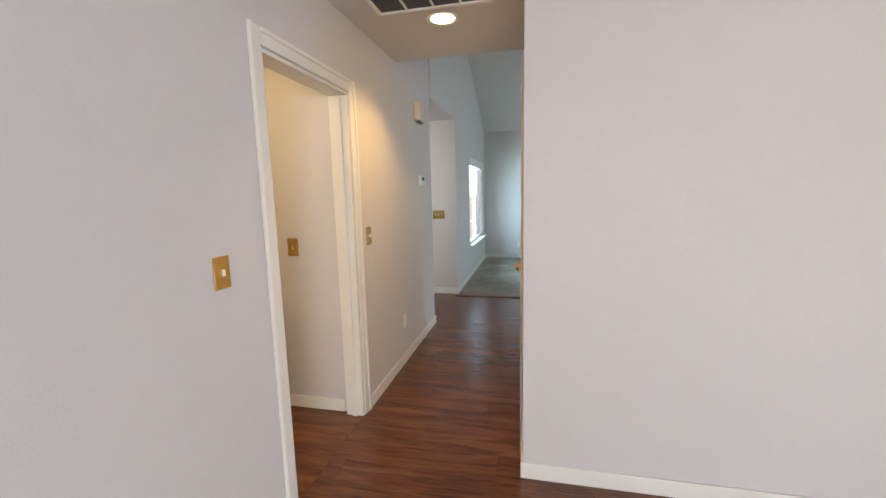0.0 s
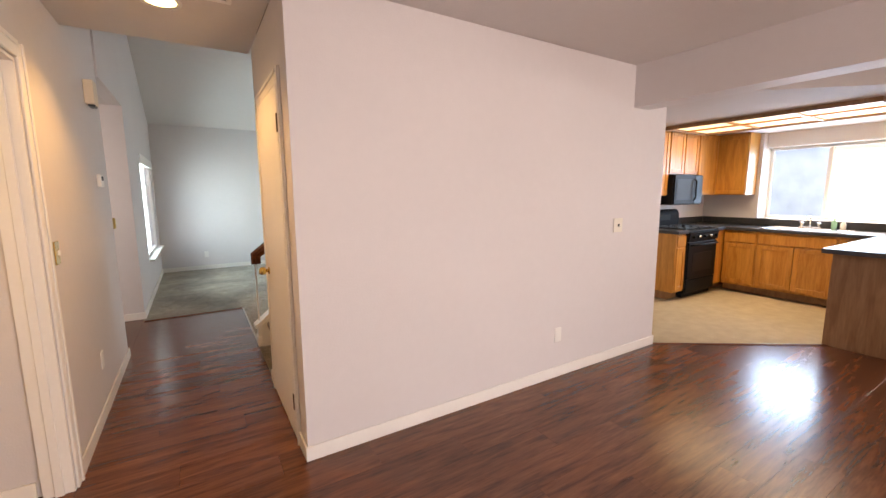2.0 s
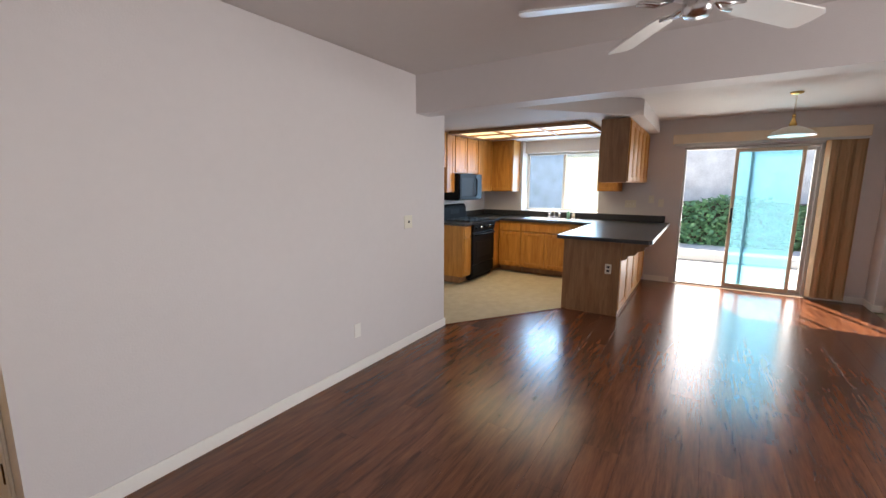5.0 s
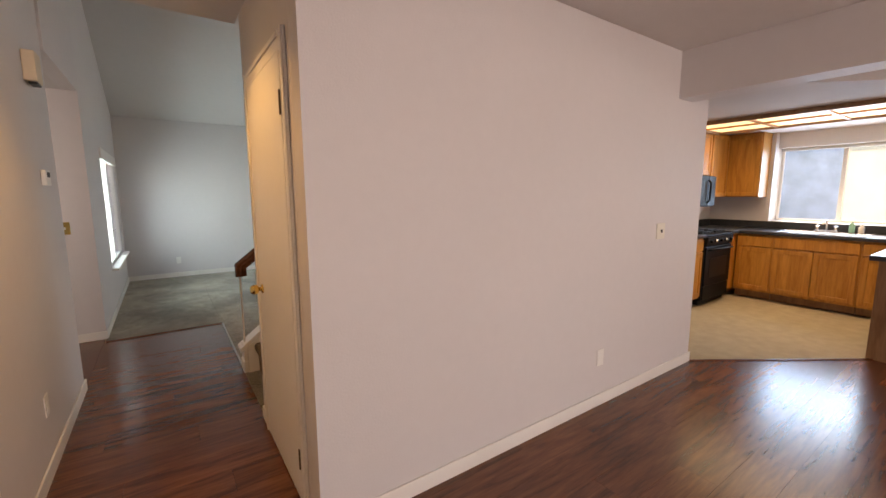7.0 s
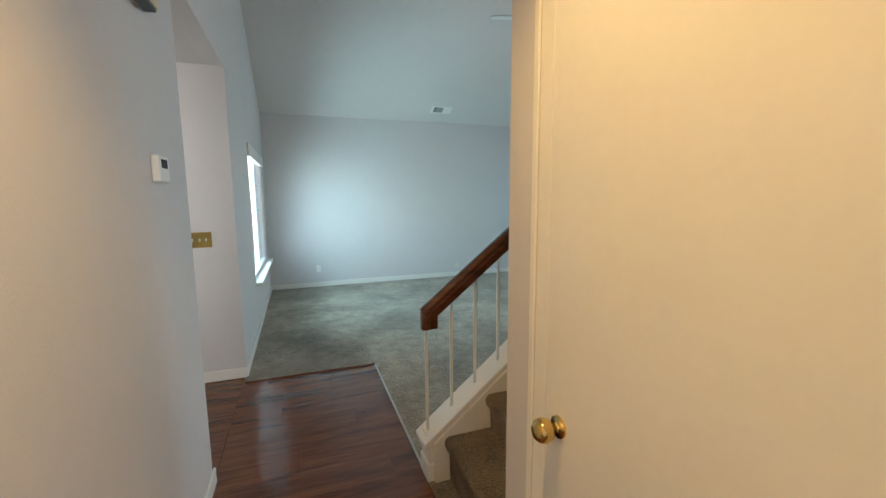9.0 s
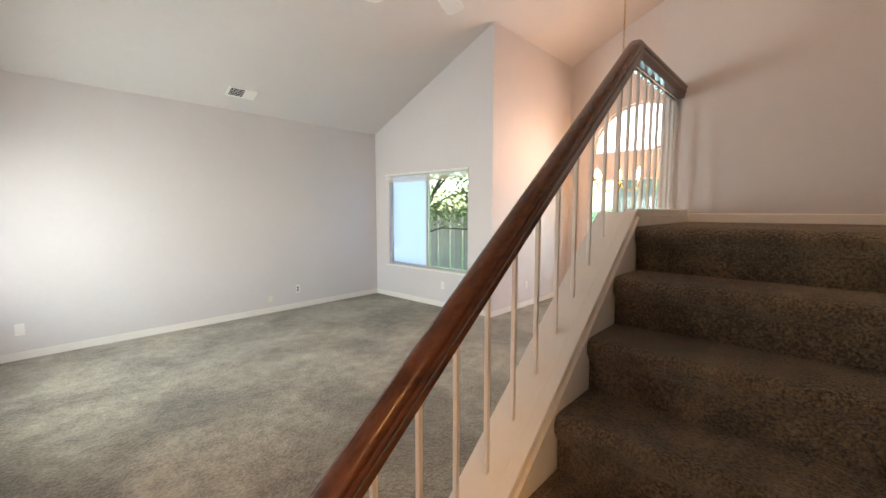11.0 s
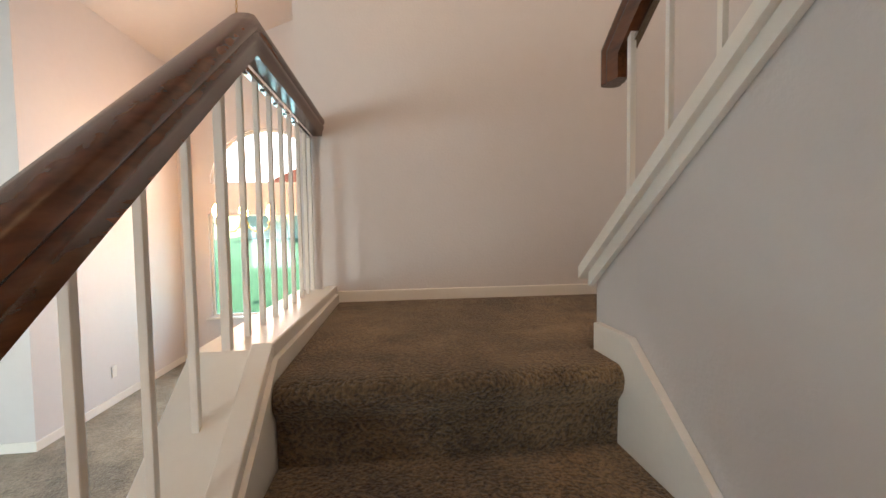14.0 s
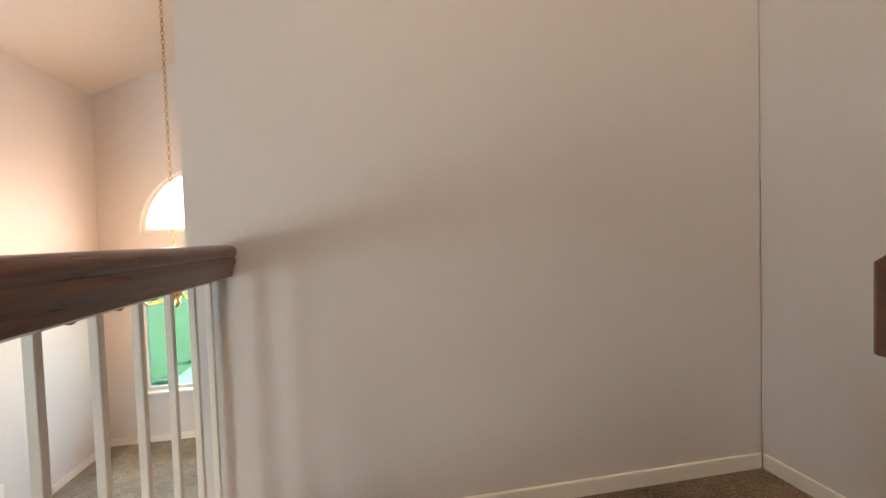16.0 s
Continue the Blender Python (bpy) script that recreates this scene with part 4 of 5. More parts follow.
for bx in (4.60, 5.75):
    bp = [(2.03, 0.89), (1.75, 0.89), (1.75, 0.855), (1.79, 0.84), (1.80, 0.80), (1.86, 0.785), (1.89, 0.74), (1.955, 0.725), (1.98, 0.68), (2.03, 0.665)]
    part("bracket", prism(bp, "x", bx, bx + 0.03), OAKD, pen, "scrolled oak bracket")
part("outlet", block(4.579, 4.584, 2.125, 2.195, 0.50, 0.615, 0.002), IVORY, pen, "ivory wall outlet")
for z in (0.535, 0.58):
    part("socket", block(4.577, 4.5795, 2.143, 2.177, z - 0.014, z + 0.014, 0.001), DARKP, pen)

wt = thing("worktop", 6.0, 3.0, 0.9, "dark grey laminate worktop with a low splashback", "worktop")
part("peninsula_top", prism([(4.40, 1.74), (4.43, 1.71), (6.872, 1.71), (6.872, 2.72), (4.40, 2.72)], "z", 0.897, 0.94, 0.004), COUNTER, wt)
part("sink_run", block(6.21, 6.872, 2.722, 4.29, 0.897, 0.938, 0.003), COUNTER, wt)
part("corner_run", block(5.985, 6.872, 4.292, 4.948, 0.897, 0.938, 0.003), COUNTER, wt)
part("short_run", block(4.95, 5.203, 4.29, 4.948, 0.897, 0.938, 0.003), COUNTER, wt)
part("splashback", block(6.85, 6.872, 1.78, 4.93, 0.941, 1.045, 0.003), COUNTER, wt)
part("splashback", block(5.985, 6.849, 4.928, 4.948, 0.941, 1.045, 0.003), COUNTER, wt)

sink = thing("sink", 6.5, 3.48, 0.94, "steel double bowl sink set in the worktop", "sink")
rim = bmesh.new()
for q in ((6.28, 6.78, 3.05, 3.08), (6.28, 6.78, 3.88, 3.91), (6.28, 6.31, 3.08, 3.88), (6.73, 6.78, 3.08, 3.88), (6.31, 6.73, 3.465, 3.495)):
    box(rim, *q, 0.939, 0.947, 0.002)
part("rim", rim, STEEL, sink)
part("bowl", block(6.312, 6.728, 3.082, 3.463, 0.9395, 0.942), STEEL, sink)
part("bowl", block(6.312, 6.728, 3.497, 3.878, 0.9395, 0.942), STEEL, sink)
fc = thing("faucet", 6.76, 3.5, 0.947, "chrome kitchen faucet with two handles", "faucet")
part("base", block(6.735, 6.785, 3.38, 3.62, 0.9475, 0.965, 0.006), STEEL, fc)
part("spout", tube([(6.76, 3.5, 0.96), (6.76, 3.5, 1.06), (6.73, 3.5, 1.10), (6.66, 3.5, 1.10), (6.58, 3.5, 1.06)], 0.012, 10), STEEL, fc)
for y in (3.41, 3.59):
    part("handle", lathe([(0.018, 0), (0.016, 0.03), (0.024, 0.04), (0.022, 0.06), (0.008, 0.066)], (6.76, y, 0.965), 14), STEEL, fc)
for y, h, mt, lb in ((3.27, 0.17, material("green_soap", (0.25, 0.5, 0.36), 0.2, vary=0.05), "green soap bottle by the sink"), (3.18, 0.13, WHITEP, "small white bottle by the sink")):
    bt = thing("soap_bottle", 6.81, y, 0.94, lb, "bottle")
    part("body", lathe([(0.026, 0), (0.03, 0.01), (0.03, h * 0.65), (0.012, h * 0.78), (0.011, h * 0.85)], (6.815, y, 0.9385), 16), mt, bt)
    part("pump", lathe([(0.013, 0), (0.013, 0.015), (0.004, 0.018), (0.004, 0.04), (0.016, 0.042), (0.016, 0.05)], (6.815, y, 0.9385 + h * 0.85), 12), WHITEP, bt)


def wall_unit(x0, x1, y0, y1, z0, z1, axis, out, doors, label, end=None):
    c = thing("wall_cabinet", (x0 + x1) / 2, (y0 + y1) / 2, z0, label, "cabinet", "kitchen cabinets")
    part("body", block(x0, x1, y0, y1, z0, z1), OAK, c)
    a0, a1 = (y0, y1) if axis == "x" else (x0, x1)
    face = {("x", -1): x0, ("x", 1): x1, ("y", -1): y0, ("y", 1): y1}[(axis, out)]
    w = (a1 - a0) / doors
    for k in range(doors):
        cab_door(c, axis, face, a0 + w * k + 0.012, a0 + w * (k + 1) - 0.012, z0 + 0.012, z1 - 0.03, out)
    if end is not None:
        part("end_panel", block(end - 0.012, end - 0.001, y0 - 0.001, y1, z0, z1 - 0.002), OAKD, c, "brown oak end panel")
    return c


wall_unit(4.30, 4.955, 4.64, 4.948, 1.78, 2.305, "y", -1, 2, "honey oak wall cabinet above the fridge space")
wall_unit(4.96, 5.205, 4.64, 4.948, 1.40, 2.305, "y", -1, 1, "tall narrow honey oak wall cabinet")
wall_unit(5.21, 5.97, 4.64, 4.948, 1.70, 2.305, "y", -1, 2, "short honey oak wall cabinet above the microwave")
wall_unit(5.975, 6.545, 4.64, 4.948, 1.40, 2.305, "y", -1, 1, "honey oak wall cabinet in the corner")
wall_unit(6.55, 6.872, 4.22, 4.948, 1.40, 2.305, "x", -1, 1, "honey oak wall cabinet beside the window")
wall_unit(6.55, 6.872, 2.44, 2.76, 1.42, 2.305, "x", -1, 1, "honey oak wall cabinet beside the window")
wall_unit(5.0, 6.872, 2.10, 2.42, 1.555, 2.305, "y", -1, 5, "long honey oak wall cabinet hanging above the peninsula", end=5.0)

mw = thing("microwave", 5.59, 4.75, 1.27, "black over-range microwave with a grey window", "microwave")
part("body", block(5.215, 5.965, 4.56, 4.948, 1.27, 1.695, 0.004), BLACK, mw)
md = part("door", block(5.225, 5.74, 4.535, 4.558, 1.285, 1.685, 0.004), BLACK, mw)
part("window", block(5.265, 5.68, 4.531, 4.534, 1.34, 1.63, 0.001), GREYGL, md, "grey mesh window")
part("handle", tube([(5.715, 4.53, 1.33), (5.715, 4.50, 1.36), (5.715, 4.50, 1.60), (5.715, 4.53, 1.63)], 0.012, 8), BLACK, md)
part("control_panel", block(5.745, 5.955, 4.535, 4.558, 1.285, 1.685, 0.004), DARKGL, mw)

st = thing("gas_stove", 5.59, 4.6, 0, "black gas range with cast iron grates", "stove")
part("body", block(5.21, 5.97, 4.31, 4.94, 0.06, 0.90, 0.004), BLACK, st)
part("plinth", block(5.22, 5.96, 4.34, 4.94, 0.0, 0.059), BLACK, st)
part("cooktop", block(5.205, 5.975, 4.29, 4.94, 0.901, 0.925, 0.006), BLACK, st)
od = part("oven_door", block(5.215, 5.965, 4.285, 4.309, 0.26, 0.77, 0.006), BLACK, st)
part("window", block(5.33, 5.85, 4.282, 4.2845, 0.36, 0.62), DARKGL, od)
part("handle", tube([(5.26, 4.284, 0.73), (5.28, 4.245, 0.735), (5.90, 4.245, 0.735), (5.92, 4.284, 0.73)], 0.012, 8), BLACK, od)
part("drawer", block(5.215, 5.965, 4.289, 4.309, 0.075, 0.25, 0.006), BLACK, st)
cp = part("control_panel", prism([(4.31, 0.78), (4.285, 0.785), (4.27, 0.90), (4.31, 0.90)], "x", 5.21, 5.97), BLACK, st)
for k in range(5):
    part("knob", lathe([(0.02, 0), (0.02, -0.014), (0.016, -0.028), (0.001, -0.03)], (5.29 + 0.15 * k, 4.277, 0.845), 14, "y"), STEEL if k % 2 else BLACK, cp)
bg = [(4.85, 0.926), (4.85, 1.12), (4.87, 1.17), (4.90, 1.19), (4.935, 1.19), (4.935, 0.926)]
bk = part("backguard", prism(bg, "x", 5.21, 5.97, 0.004), BLACK, st)
part("clock", block(5.45, 5.73, 4.847, 4.849, 1.03, 1.11), GREYGL, bk)
for bx in (5.40, 5.78):
    gr = bmesh.new()
    for dx in (-0.14, -0.05, 0.05, 0.14):
        box(gr, bx + dx - 0.005, bx + dx + 0.005, 4.36, 4.80, 0.94, 0.952)
    for y in (4.37, 4.47, 4.58, 4.69, 4.79):
        box(gr, bx - 0.15, bx + 0.15, y - 0.005, y + 0.005, 0.9521, 0.962)
    for dx in (-0.14, 0.14):
        for y in (4.37, 4.79):
            box(gr, bx + dx - 0.006, bx + dx + 0.006, y - 0.006, y + 0.006, 0.9255, 0.9399)
    part("grate", gr, IRON, st, "cast iron grate")
    for y in (4.47, 4.69):
        part("burner", lathe([(0.045, 0), (0.045, 0.01), (0.03, 0.014)], (bx, y, 0.9255), 16), IRON, st)

lp = thing("ceiling_light", 5.49, 3.63, 2.3, "large oak-framed luminous kitchen ceiling panel", "ceiling light")
X0, X1, Y0, Y1 = 4.98, 6.02, 2.58, 4.60
for q in ((X0, X0 + 0.035, Y0, Y1), (X1 - 0.035, X1, Y0, Y1), (X0 + 0.035, X1 - 0.035, Y0, Y0 + 0.035), (X0 + 0.035, X1 - 0.035, Y1 - 0.035, Y1)):
    part("frame", block(*q, 2.262, 2.309, 0.003), OAKD, lp)
XM = (X0 + X1) / 2
part("divider", block(XM - 0.018, XM + 0.018, Y0 + 0.036, Y1 - 0.036, 2.272, 2.309), OAK, lp)
ys = [Y0 + 0.035 + (Y1 - Y0 - 0.07) * k / 3 for k in range(4)]
for y in ys[1:3]:
    for a, b in ((X0 + 0.036, XM - 0.019), (XM + 0.019, X1 - 0.036)):
        part("divider", block(a, b, y - 0.018, y + 0.018, 2.272, 2.309), OAK, lp)
for a, b in ((X0 + 0.036, XM - 0.019), (XM + 0.019, X1 - 0.036)):
    for p, q in zip(ys, ys[1:]):
        part("diffuser", block(a, b, p + 0.019, q - 0.019, 2.29, 2.296), PANELG, lp, "glowing cream diffuser panel")


# ---- lamps and fan ----
def ceiling_fan(x, y, top, z, radius, first, label):
    """A five-blade fan on a rod, its blades in the plane z."""
    f = thing("ceiling_fan", x, y, z, label, "ceiling fan")
    part("canopy", lathe([(0.07, 0.0), (0.06, -0.05), (0.02, -0.06)], (x, y, top), 20), FANW, f)
    if top - z > 0.4:
        part("rod", lathe([(0.013, z + 0.15), (0.013, top - 0.05)], (x, y, 0), 12), FANW, f)
    part("motor", lathe([(0.02, 0.19), (0.07, 0.18), (0.115, 0.14), (0.12, 0.06), (0.10, 0.03), (0.06, 0.02)], (x, y, z - 0.022), 28), FANW, f)
    part("switch_cup", lathe([(0.05, 0.02), (0.055, -0.03), (0.045, -0.055), (0.001, -0.06)], (x, y, z - 0.023), 24), STEEL, f)
    for k in range(5):
        turn = Matrix.Translation((x, y, z)) @ Matrix.Rotation(radians(first + 72 * k), 4, "Z") @ Matrix.Rotation(radians(-12), 4, "X")
        r = radius
        bm = prism([(0.20, -0.045), (0.26, -0.062), (r - 0.04, -0.072), (r - 0.005, -0.055), (r, 0.0), (r - 0.005, 0.055), (r - 0.04, 0.072), (0.26, 0.062), (0.20, 0.045)], "z", -0.004, 0.004)
        bm.transform(turn)
        blade = part("blade", bm, FANW, f)
        for side in (-1, 1):
            b = tube([(0.09, 0, -0.01), (0.15, side * 0.02, -0.02), (0.22, side * 0.03, -0.008)], 0.008, 6)
            b.transform(turn)
            part("blade_iron", b, STEEL, blade)


ceiling_fan(1.68, 1.38, CH, 2.262, 0.70, 34.5, "white five-blade ceiling fan at rest")
ceiling_fan(1.66, 6.93, FARZ + SLOPE * (FARY - 6.93) + 0.02, 3.0, 0.58, 93, "white five-blade fan on a rod below the vaulted ceiling")

pl = thing("pendant_lamp", 5.42, 0.57, 2.03, "brass chain pendant with a wide alabaster glass shade", "pendant lamp")
part("canopy", lathe([(0.06, 0), (0.055, -0.015), (0.015, -0.025)], (5.42, 0.57, CH), 20), BRASS, pl)
part("cap", lathe([(0.03, 0.0), (0.035, 0.02), (0.02, 0.06), (0.012, 0.10), (0.02, 0.11), (0.008, 0.13)], (5.42, 0.57, 2.14), 18), BRASS, pl)
part("shade", lathe([(0.205, 0.0), (0.20, 0.012), (0.16, 0.05), (0.09, 0.085), (0.035, 0.10), (0.03, 0.094), (0.085, 0.078), (0.155, 0.043), (0.196, 0.006)], (5.42, 0.57, 2.045), 32), SHADE, pl)


def chain(parent, x, y, z0, z1, mat, link=0.03, r=0.0022):
    n = int((z1 - z0) / (link * 0.8))
    bm = bmesh.new()
    for k in range(n):
        z = z0 + (k + 0.5) * (z1 - z0) / n
        pts = [(math.cos(t) * link * 0.27, math.sin(t) * link * 0.5) for t in [i * math.pi / 4 for i in range(9)]]
        pr = [(x + p, y, z + q) if k % 2 else (x, y + p, z + q) for p, q in pts]
        tb = tube(pr, r, 4)
        tm = bpy.data.meshes.new("link")
        tb.to_mesh(tm)
        tb.free()
        bm.from_mesh(tm)
        bpy.data.meshes.remove(tm)
    part("chain", bm, mat, parent)


chain(pl, 5.42, 0.57, 2.265, 2.468, BRASS)

CX, CY = 5.19, 6.89
CZ = FARZ + SLOPE * (FARY - CY)
ch = thing("chandelier", CX, CY, 1.72, "brass candle chandelier with lit bulbs on a chain", "chandelier")
part("canopy", lathe([(0.06, 0.02), (0.055, -0.02), (0.012, -0.04)], (CX, CY, CZ - 0.012), 18), BRASS, ch)
chain(ch, CX, CY, 2.10, CZ - 0.045, BRASS, 0.045, 0.0035)
part("column", lathe([(0.006, -0.08), (0.02, -0.06), (0.035, -0.03), (0.02, 0.0), (0.05, 0.04), (0.055, 0.07), (0.02, 0.12), (0.014, 0.2), (0.03, 0.24), (0.012, 0.3), (0.006, 0.38)], (CX, CY, 1.72), 18), BRASS, ch)
for k in range(6):
    a = 2 * math.pi * k / 6 + 0.3
    c, s = math.cos(a), math.sin(a)
    arm = part("arm", tube([(CX + c * r, CY + s * r, z) for r, z in ((0.04, 1.77), (0.11, 1.71), (0.21, 1.70), (0.275, 1.74), (0.29, 1.79))], 0.007, 8), BRASS, ch)
    part("candle_cup", lathe([(0.01, 0), (0.03, 0.012), (0.03, 0.018), (0.012, 0.02), (0.011, 0.075)], (CX + c * 0.29, CY + s * 0.29, 1.788), 12), IVORY, arm)
    part("bulb", lathe([(0.010, 0), (0.032, 0.03), (0.036, 0.06), (0.022, 0.10), (0.003, 0.13)], (CX + c * 0.29, CY + s * 0.29, 1.864), 12), BULBG, arm, "glowing candle bulb")
cl = new("chandelier_light", bpy.data.lights.new("chandelier_light", "POINT"))
cl.data.energy, cl.data.color, cl.data.shadow_soft_size = 4, (1.0, 0.46, 0.22), 0.2
cl.location = (CX, CY, 2.05)

can = thing("recessed_light", -0.50, 4.18, 2.46, "lit recessed ceiling downlight with a white trim", "downlight")
part("trim_ring", lathe([(0.078, -0.002), (0.1, -0.006), (0.1, -0.001), (0.078, 0.0)], (-0.50, 4.18, CH), 28), WHITEP, can)
part("bulb", lathe([(0.002, -0.012), (0.05, -0.010), (0.074, -0.003), (0.074, -0.001)], (-0.50, 4.18, CH), 24), CANG, can, "warm glowing bulb")
cs = new("downlight", bpy.data.lights.new("downlight", "SPOT"))
cs.data.energy, cs.data.color, cs.data.spot_size, cs.data.spot_blend, cs.data.shadow_soft_size = 14, (1.0, 0.62, 0.22), radians(125), 0.6, 0.06
cs.matrix_world = look((-0.50, 4.18, 2.46), (-0.50, 4.18, 0))

# unseen fixture with a spot aimed at the landing wall, added to brighten it
uc = thing("recessed_light", 1.0, 4.95, 4.93, "unseen recessed downlight added above the stairs to brighten the landing wall", "downlight")
part("trim_ring", lathe([(0.078, -0.002), (0.1, -0.006), (0.1, -0.001), (0.078, 0.0)], (1.0, 4.95, RIDGEZ - 0.002), 24), WHITEP, uc)
part("bulb", lathe([(0.002, -0.012), (0.05, -0.010), (0.074, -0.003), (0.074, -0.001)], (1.0, 4.95, RIDGEZ - 0.002), 20), CANG, uc, "warm glowing bulb")
us = new("landing_fill", bpy.data.lights.new("landing_fill", "SPOT"))
us.data.energy, us.data.color, us.data.spot_size, us.data.spot_blend, us.data.shadow_soft_size = 30, (1.0, 0.80, 0.60), radians(70), 0.8, 0.3
us.matrix_world = look((1.0, 4.95, RIDGEZ - 0.06), (2.457, 4.75, 2.6))

sr = thing("ceiling_lamp", -2.0, 3.0, 2.3, "warm lit glass ceiling lamp in the side room", "ceiling lamp")
part("globe", lathe([(0.03, -0.10), (0.10, -0.08), (0.13, -0.03), (0.13, -0.012)], (-2.0, 3.0, 2.40), 20), CANG, sr)
part("base", lathe([(0.135, -0.011), (0.135, -0.001)], (-2.0, 3.0, 2.40), 20), BRASS, sr)
sl = new("side_room_light", bpy.data.lights.new("side_room_light", "POINT"))
sl.data.energy, sl.data.color, sl.data.shadow_soft_size = 4, (1.0, 0.74, 0.38), 0.12
sl.location = (-2.0, 3.0, 2.2)

vg = thing("ceiling_grille", -0.51, 3.85, 2.48, "return air grille with dark filter panes", "vent")
for q in ((-0.845, -0.175, 4.00, 4.025), (-0.845, -0.175, 3.62, 3.645), (-0.845, -0.82, 3.645, 4.0), (-0.20, -0.175, 3.645, 4.0)):
    part("frame", block(*q, CH - 0.012, CH + 0.001, 0.003), WHITEP, vg)
part("filter", block(-0.82, -0.20, 3.645, 4.0, CH - 0.003, CH + 0.001), DARKP, vg)
for k in range(1, 4):
    x = -0.82 + 0.155 * k
    part("bar", block(x - 0.006, x + 0.006, 3.646, 3.999, CH - 0.010, CH - 0.0035), WHITEP, vg)
cv = thing("ceiling_register", 1.745, 10.2, 2.86, "white register with dark slots in the vaulted ceiling", "vent")
tilt = Matrix.Translation((1.745, 10.2, FARZ + SLOPE * (FARY - 10.2))) @ Matrix.Rotation(-math.atan(SLOPE), 4, "X")
bm = block(-0.17, 0.17, -0.09, 0.09, -0.012, 0.0, 0.003)
bm.transform(tilt)
part("plate", bm, WHITEP, cv)
for k in range(5):
    bm = block(-0.14, 0.02, -0.065 + 0.027 * k, -0.05 + 0.027 * k, -0.0145, -0.012)
    bm.transform(tilt)
    part("slot", bm, DARKP, cv)


# ---- plates, outlets and small fittings ----
def plate(name, at, normal, w, h, mat, label, category, toggles=1, toggle_mat=WHITEP):
    """A wall plate at a place on a wall; normal is '+x', '-x' or '-y'."""
    x, y, z = at
    p = thing(name, x, y, z, label, category)

    def b3(d0, d1, a0, a1, z0, z1, bv):
        s = -1 if normal[0] == "-" else 1
        if normal[1] == "x":
            return block(x + s * d0, x + s * d1, y + a0, y + a1, z + z0, z + z1, bv)
        return block(x + a0, x + a1, y + s * d0, y + s * d1, z + z0, z + z1, bv)

    part("cover", b3(0.001, 0.007, -w / 2, w / 2, -h / 2, h / 2, 0.002), mat, p)
    if category == "outlet":
        for dz in (-0.02, 0.02):
            part("socket", b3(0.0071, 0.009, -0.015, 0.015, dz - 0.012, dz + 0.012, 0.001), toggle_mat, p)
    elif category == "switch":
        for k in range(toggles):
            a = (k - (toggles - 1) / 2) * 0.046
            part("toggle", b3(0.0071, 0.018, a - 0.005, a + 0.005, -0.012, 0.012, 0.002), toggle_mat, p)
    return p


plate("light_switch", (-1.045, 2.85, 1.185), "+x", 0.075, 0.118, BRASS, "brass switch plate with a white toggle", "switch")
plate("light_switch", (-1.045, 4.17, 1.176), "+x", 0.075, 0.118, BRASS, "brass switch plate with a white toggle", "switch")
plate("light_switch", (-1.50, 3.99, 1.12), "-y", 0.075, 0.118, BRASS, "brass switch plate inside the side room", "switch", 1, BRASS)
plate("light_switch", (-1.285, 7.24, 1.146), "-y", 0.165, 0.118, BRASS, "wide brass three-gang switch plate", "switch", 3)
plate("light_switch", (2.624, 3.566, 1.181), "-y", 0.115, 0.118, IVORY, "cream switch plate with a dark insert", "switch", 1, DARKP)
plate("wall_outlet", (1.939, 3.566, 0.349), "-y", 0.07, 0.115, WHITEP, "white outlet low on the painted wall", "outlet")
plate("wall_outlet", (-1.045, 4.853, 0.361), "+x", 0.07, 0.115, WHITEP, "white outlet low on the painted wall", "outlet")
plate("wall_outlet", (2.556, 10.535, 0.29), "-y", 0.07, 0.115, WHITEP, "grey cable outlet on the far wall", "outlet", 1, DARKP)
plate("wall_outlet", (2.138, 10.535, 0.20), "-y", 0.07, 0.08, IVORY, "small ivory phone plate above the baseboard", "plate")
plate("wall_outlet", (-0.297, 10.535, 0.30), "-y", 0.07, 0.115, WHITEP, "white outlet low on the painted wall", "outlet")
plate("wall_outlet", (4.93, 8.09, 0.33), "-y", 0.07, 0.115, WHITEP, "white outlet low on the dining wall", "outlet")
plate("wall_outlet", (4.04, 8.975, 0.335), "-x", 0.07, 0.115, WHITEP, "white outlet under the living room window", "outlet")
plate("light_switch", (6.874, 2.293, 1.22), "-x", 0.165, 0.118, IVORY, "ivory three-gang switch plate", "switch", 3)
plate("light_switch", (6.874, 1.996, 1.30), "-x", 0.075, 0.118, IVORY, "ivory single switch plate beside the patio door", "switch")
plate("light_switch", (6.874, 1.858, 1.244), "-x", 0.075, 0.118, IVORY, "ivory single switch plate beside the patio door", "switch")
th = thing("thermostat", -1.03, 5.49, 1.57, "white thermostat on the hall wall", "thermostat")
part("body", block(-1.044, -1.018, 5.43, 5.55, 1.525, 1.62, 0.006, 2), WHITEP, th)
part("display", block(-1.0178, -1.0165, 5.455, 5.525, 1.575, 1.607), GREYGL, th)
cm = thing("door_chime", -1.02, 5.41, 2.2, "beige door chime box high on the wall", "door chime")
part("body", block(-1.044, -0.985, 5.34, 5.48, 2.12, 2.29, 0.006, 2), VALANCE, cm)
part("grille", block(-1.03, -0.99, 5.36, 5.46, 2.105, 2.1195, 0.002), DARKP, cm)

# ---- floor pieces ----
structure("floor_trim", block(-1.03, 0.012, 7.105, 7.125, 0.0, 0.010, 0.003), PLANK, "dark transition strip at the carpet edge", "trim")
structure("floor_trim", block(-0.002, 0.012, 5.67, 7.104, 0.0, 0.010, 0.003), ALU, "thin metal carpet strip", "trim")
ds = Vector((4.60 - 3.25, 2.64 - 3.56, 0))
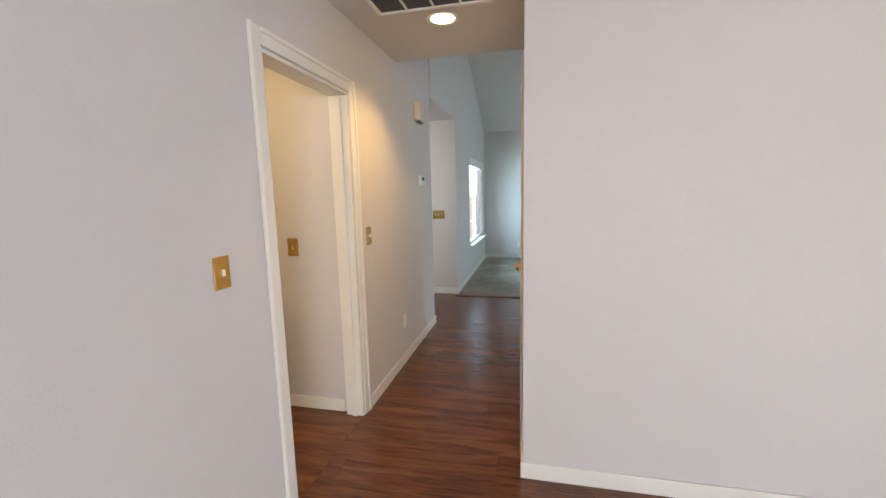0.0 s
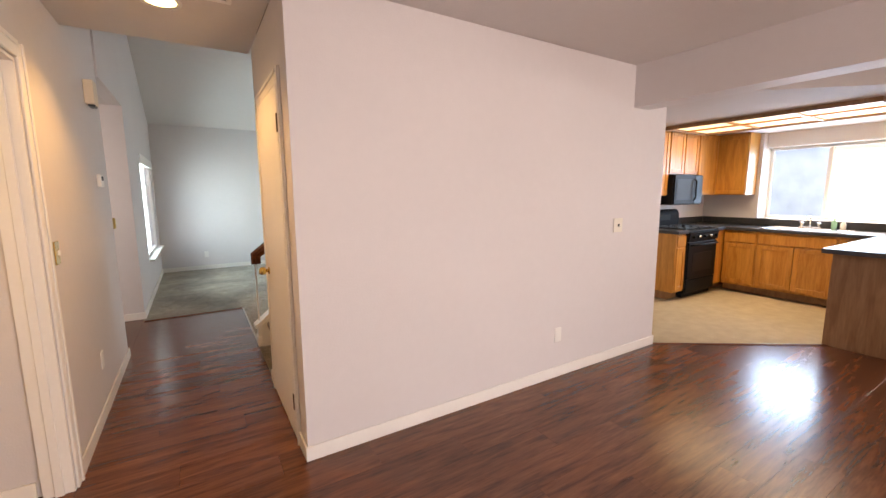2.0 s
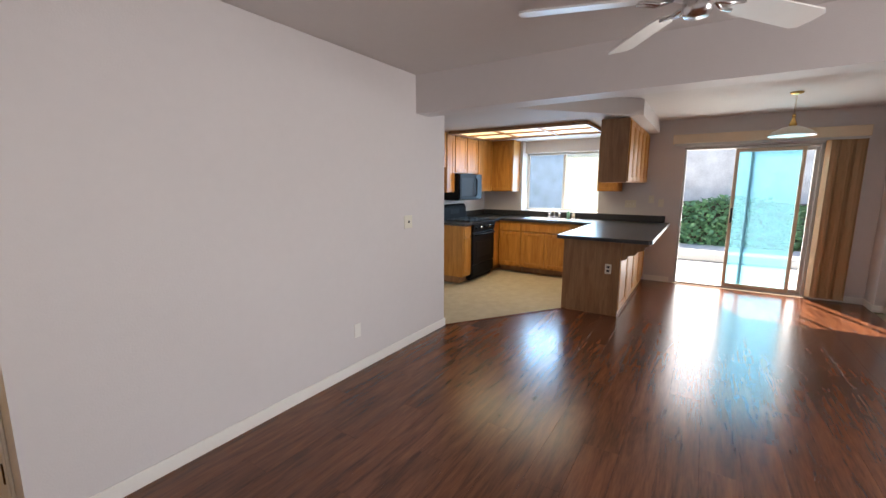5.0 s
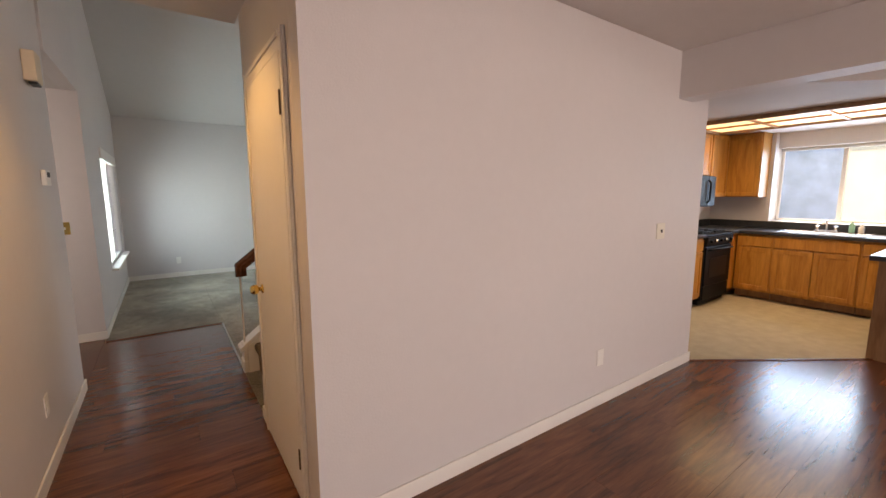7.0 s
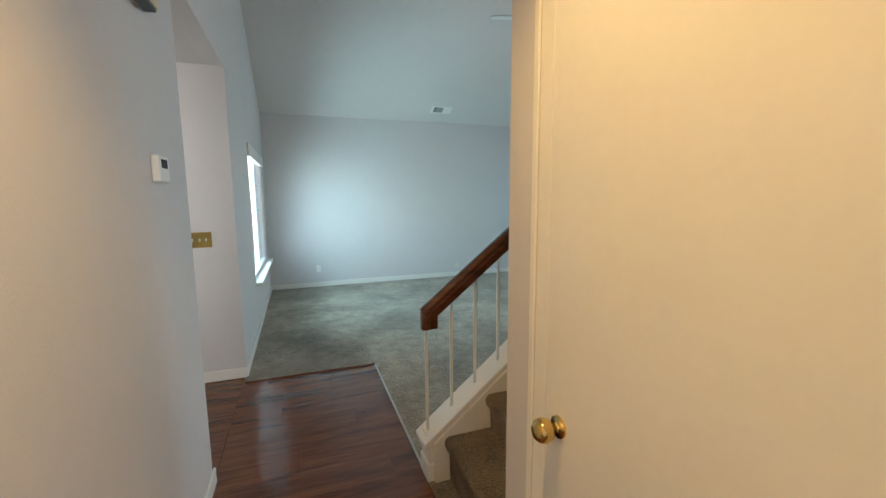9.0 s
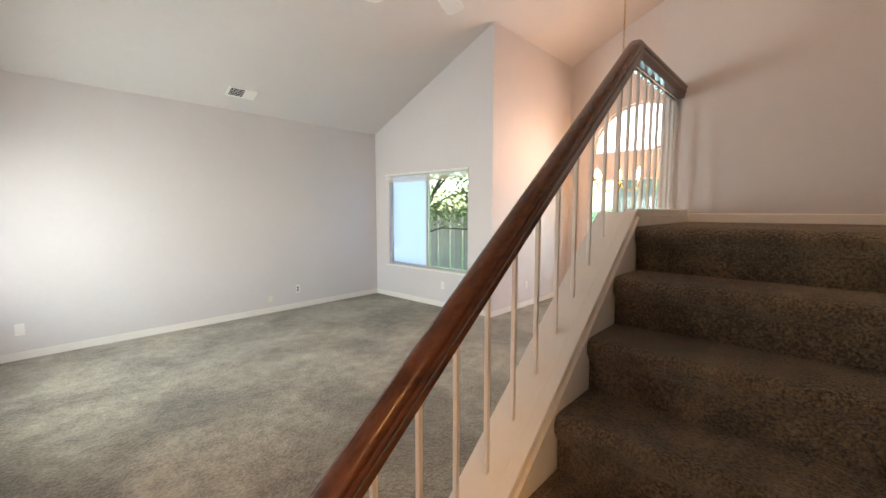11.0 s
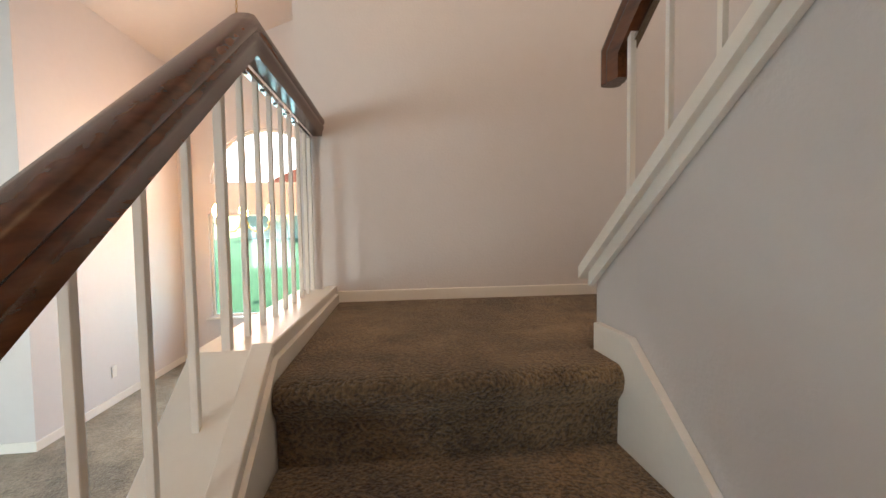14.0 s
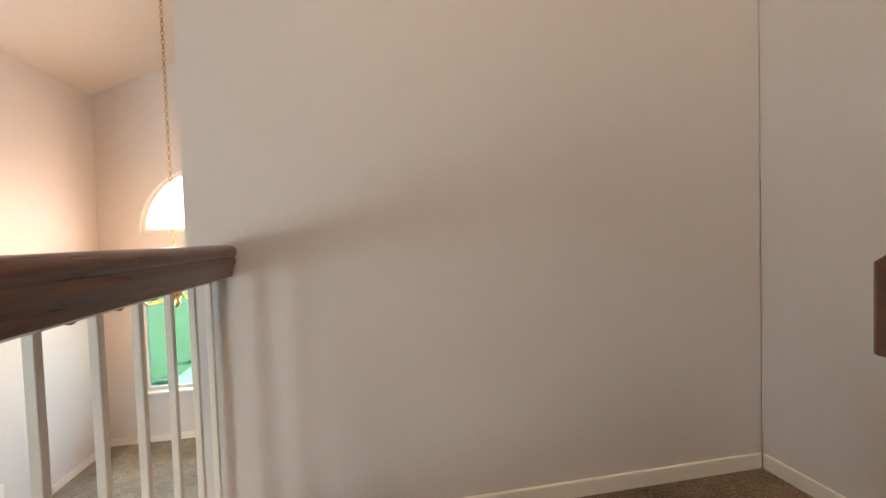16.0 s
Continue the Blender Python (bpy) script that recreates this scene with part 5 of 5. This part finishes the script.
strip = block(0, ds.length, -0.012, 0.012, 0.0, 0.009, 0.003)
strip.transform(Matrix.Translation((3.25, 3.56, 0)) @ Matrix.Rotation(math.atan2(ds.y, ds.x), 4, "Z"))
structure("floor_trim", strip, RAIL, "reddish wooden strip between tile and laminate", "trim")

DN = Vector((ds.y, -ds.x, 0)).normalized()


def piece(parent, name, mat, x0, x1, y0, y1, z0, z1, cuts, cache):
    """One plank or tile, cut by half-planes (point, outward normal); whole pieces share a mesh."""
    cut = [c for c in cuts if any((Vector((x, y, 0)) - c[0]).dot(c[1]) > 0 for x in (x0, x1) for y in (y0, y1))]
    key = (round(x1 - x0, 4), round(y1 - y0, 4))
    if not cut:
        if key not in cache:
            cache[key] = mesh_of(name, block(0, x1 - x0, 0, y1 - y0, z0, z1, 0.0007), mat)
        ob = new(name, cache[key])
    else:
        bm = block(0, x1 - x0, 0, y1 - y0, z0, z1)
        for p, n in cut:
            bmesh.ops.bisect_plane(bm, geom=bm.verts[:] + bm.edges[:] + bm.faces[:], plane_co=p - Vector((x0, y0, 0)), plane_no=n, clear_outer=True)
            bmesh.ops.holes_fill(bm, edges=[e for e in bm.edges if e.is_boundary])
        if not bm.faces:
            bm.free()
            return
        ob = new(name, mesh_of(name, bm, mat))
    ob.parent = parent
    ob.location = (x0, y0, 0)


wood = thing("floor_laminate", 0, 0, 0, "glossy dark red-brown laminate plank floor", "floor", kind="structure")
shared = {}
PW, PL = 0.194, 1.29
edge = Vector((3.25, 3.56, 0))
row = 0
y = -2.5
while y < 7.1:
    y1 = min(y + PW, 7.105)
    spans = []
    if y < 3.566:
        spans.append((-1.045, 6.874 if y > -0.75 else 2.84))
    else:
        spans.append((-1.045, 0.0))
    for a, b in spans:
        x = a - (row * 0.47) % PL
        while x < b:
            xa, xb = max(x, a), min(x + PL, b)
            cuts = [(edge, DN * -1)] if y1 > 2.6 and xb > 3.25 and y < 3.566 else []
            if xb - xa > 0.02 and not (xa > 4.62 and y > 2.1):
                piece(wood, "plank", PLANK, xa + 0.0003, xb - 0.0003, y + 0.0003, y1 - 0.0003, -0.018, 0.0, cuts, shared)
            x += PL
    y += PW
    row += 1

tiles = thing("floor_tiles", 4.5, 3.5, 0, "cream ceramic kitchen floor tiles with dark joints", "floor", kind="structure")
tcache = {}
T = 0.33
for i in range(10):
    for j in range(8):
        x, y = 3.25 + T * i, 2.36 + T * j
        if x > 6.4 or y > 4.9:
            continue
        piece(tiles, "tile", TILE, x + 0.005, x + T - 0.005, y + 0.005, min(y + T, 4.948) - 0.005, -0.018, 0.001, [(edge, DN)], tcache)
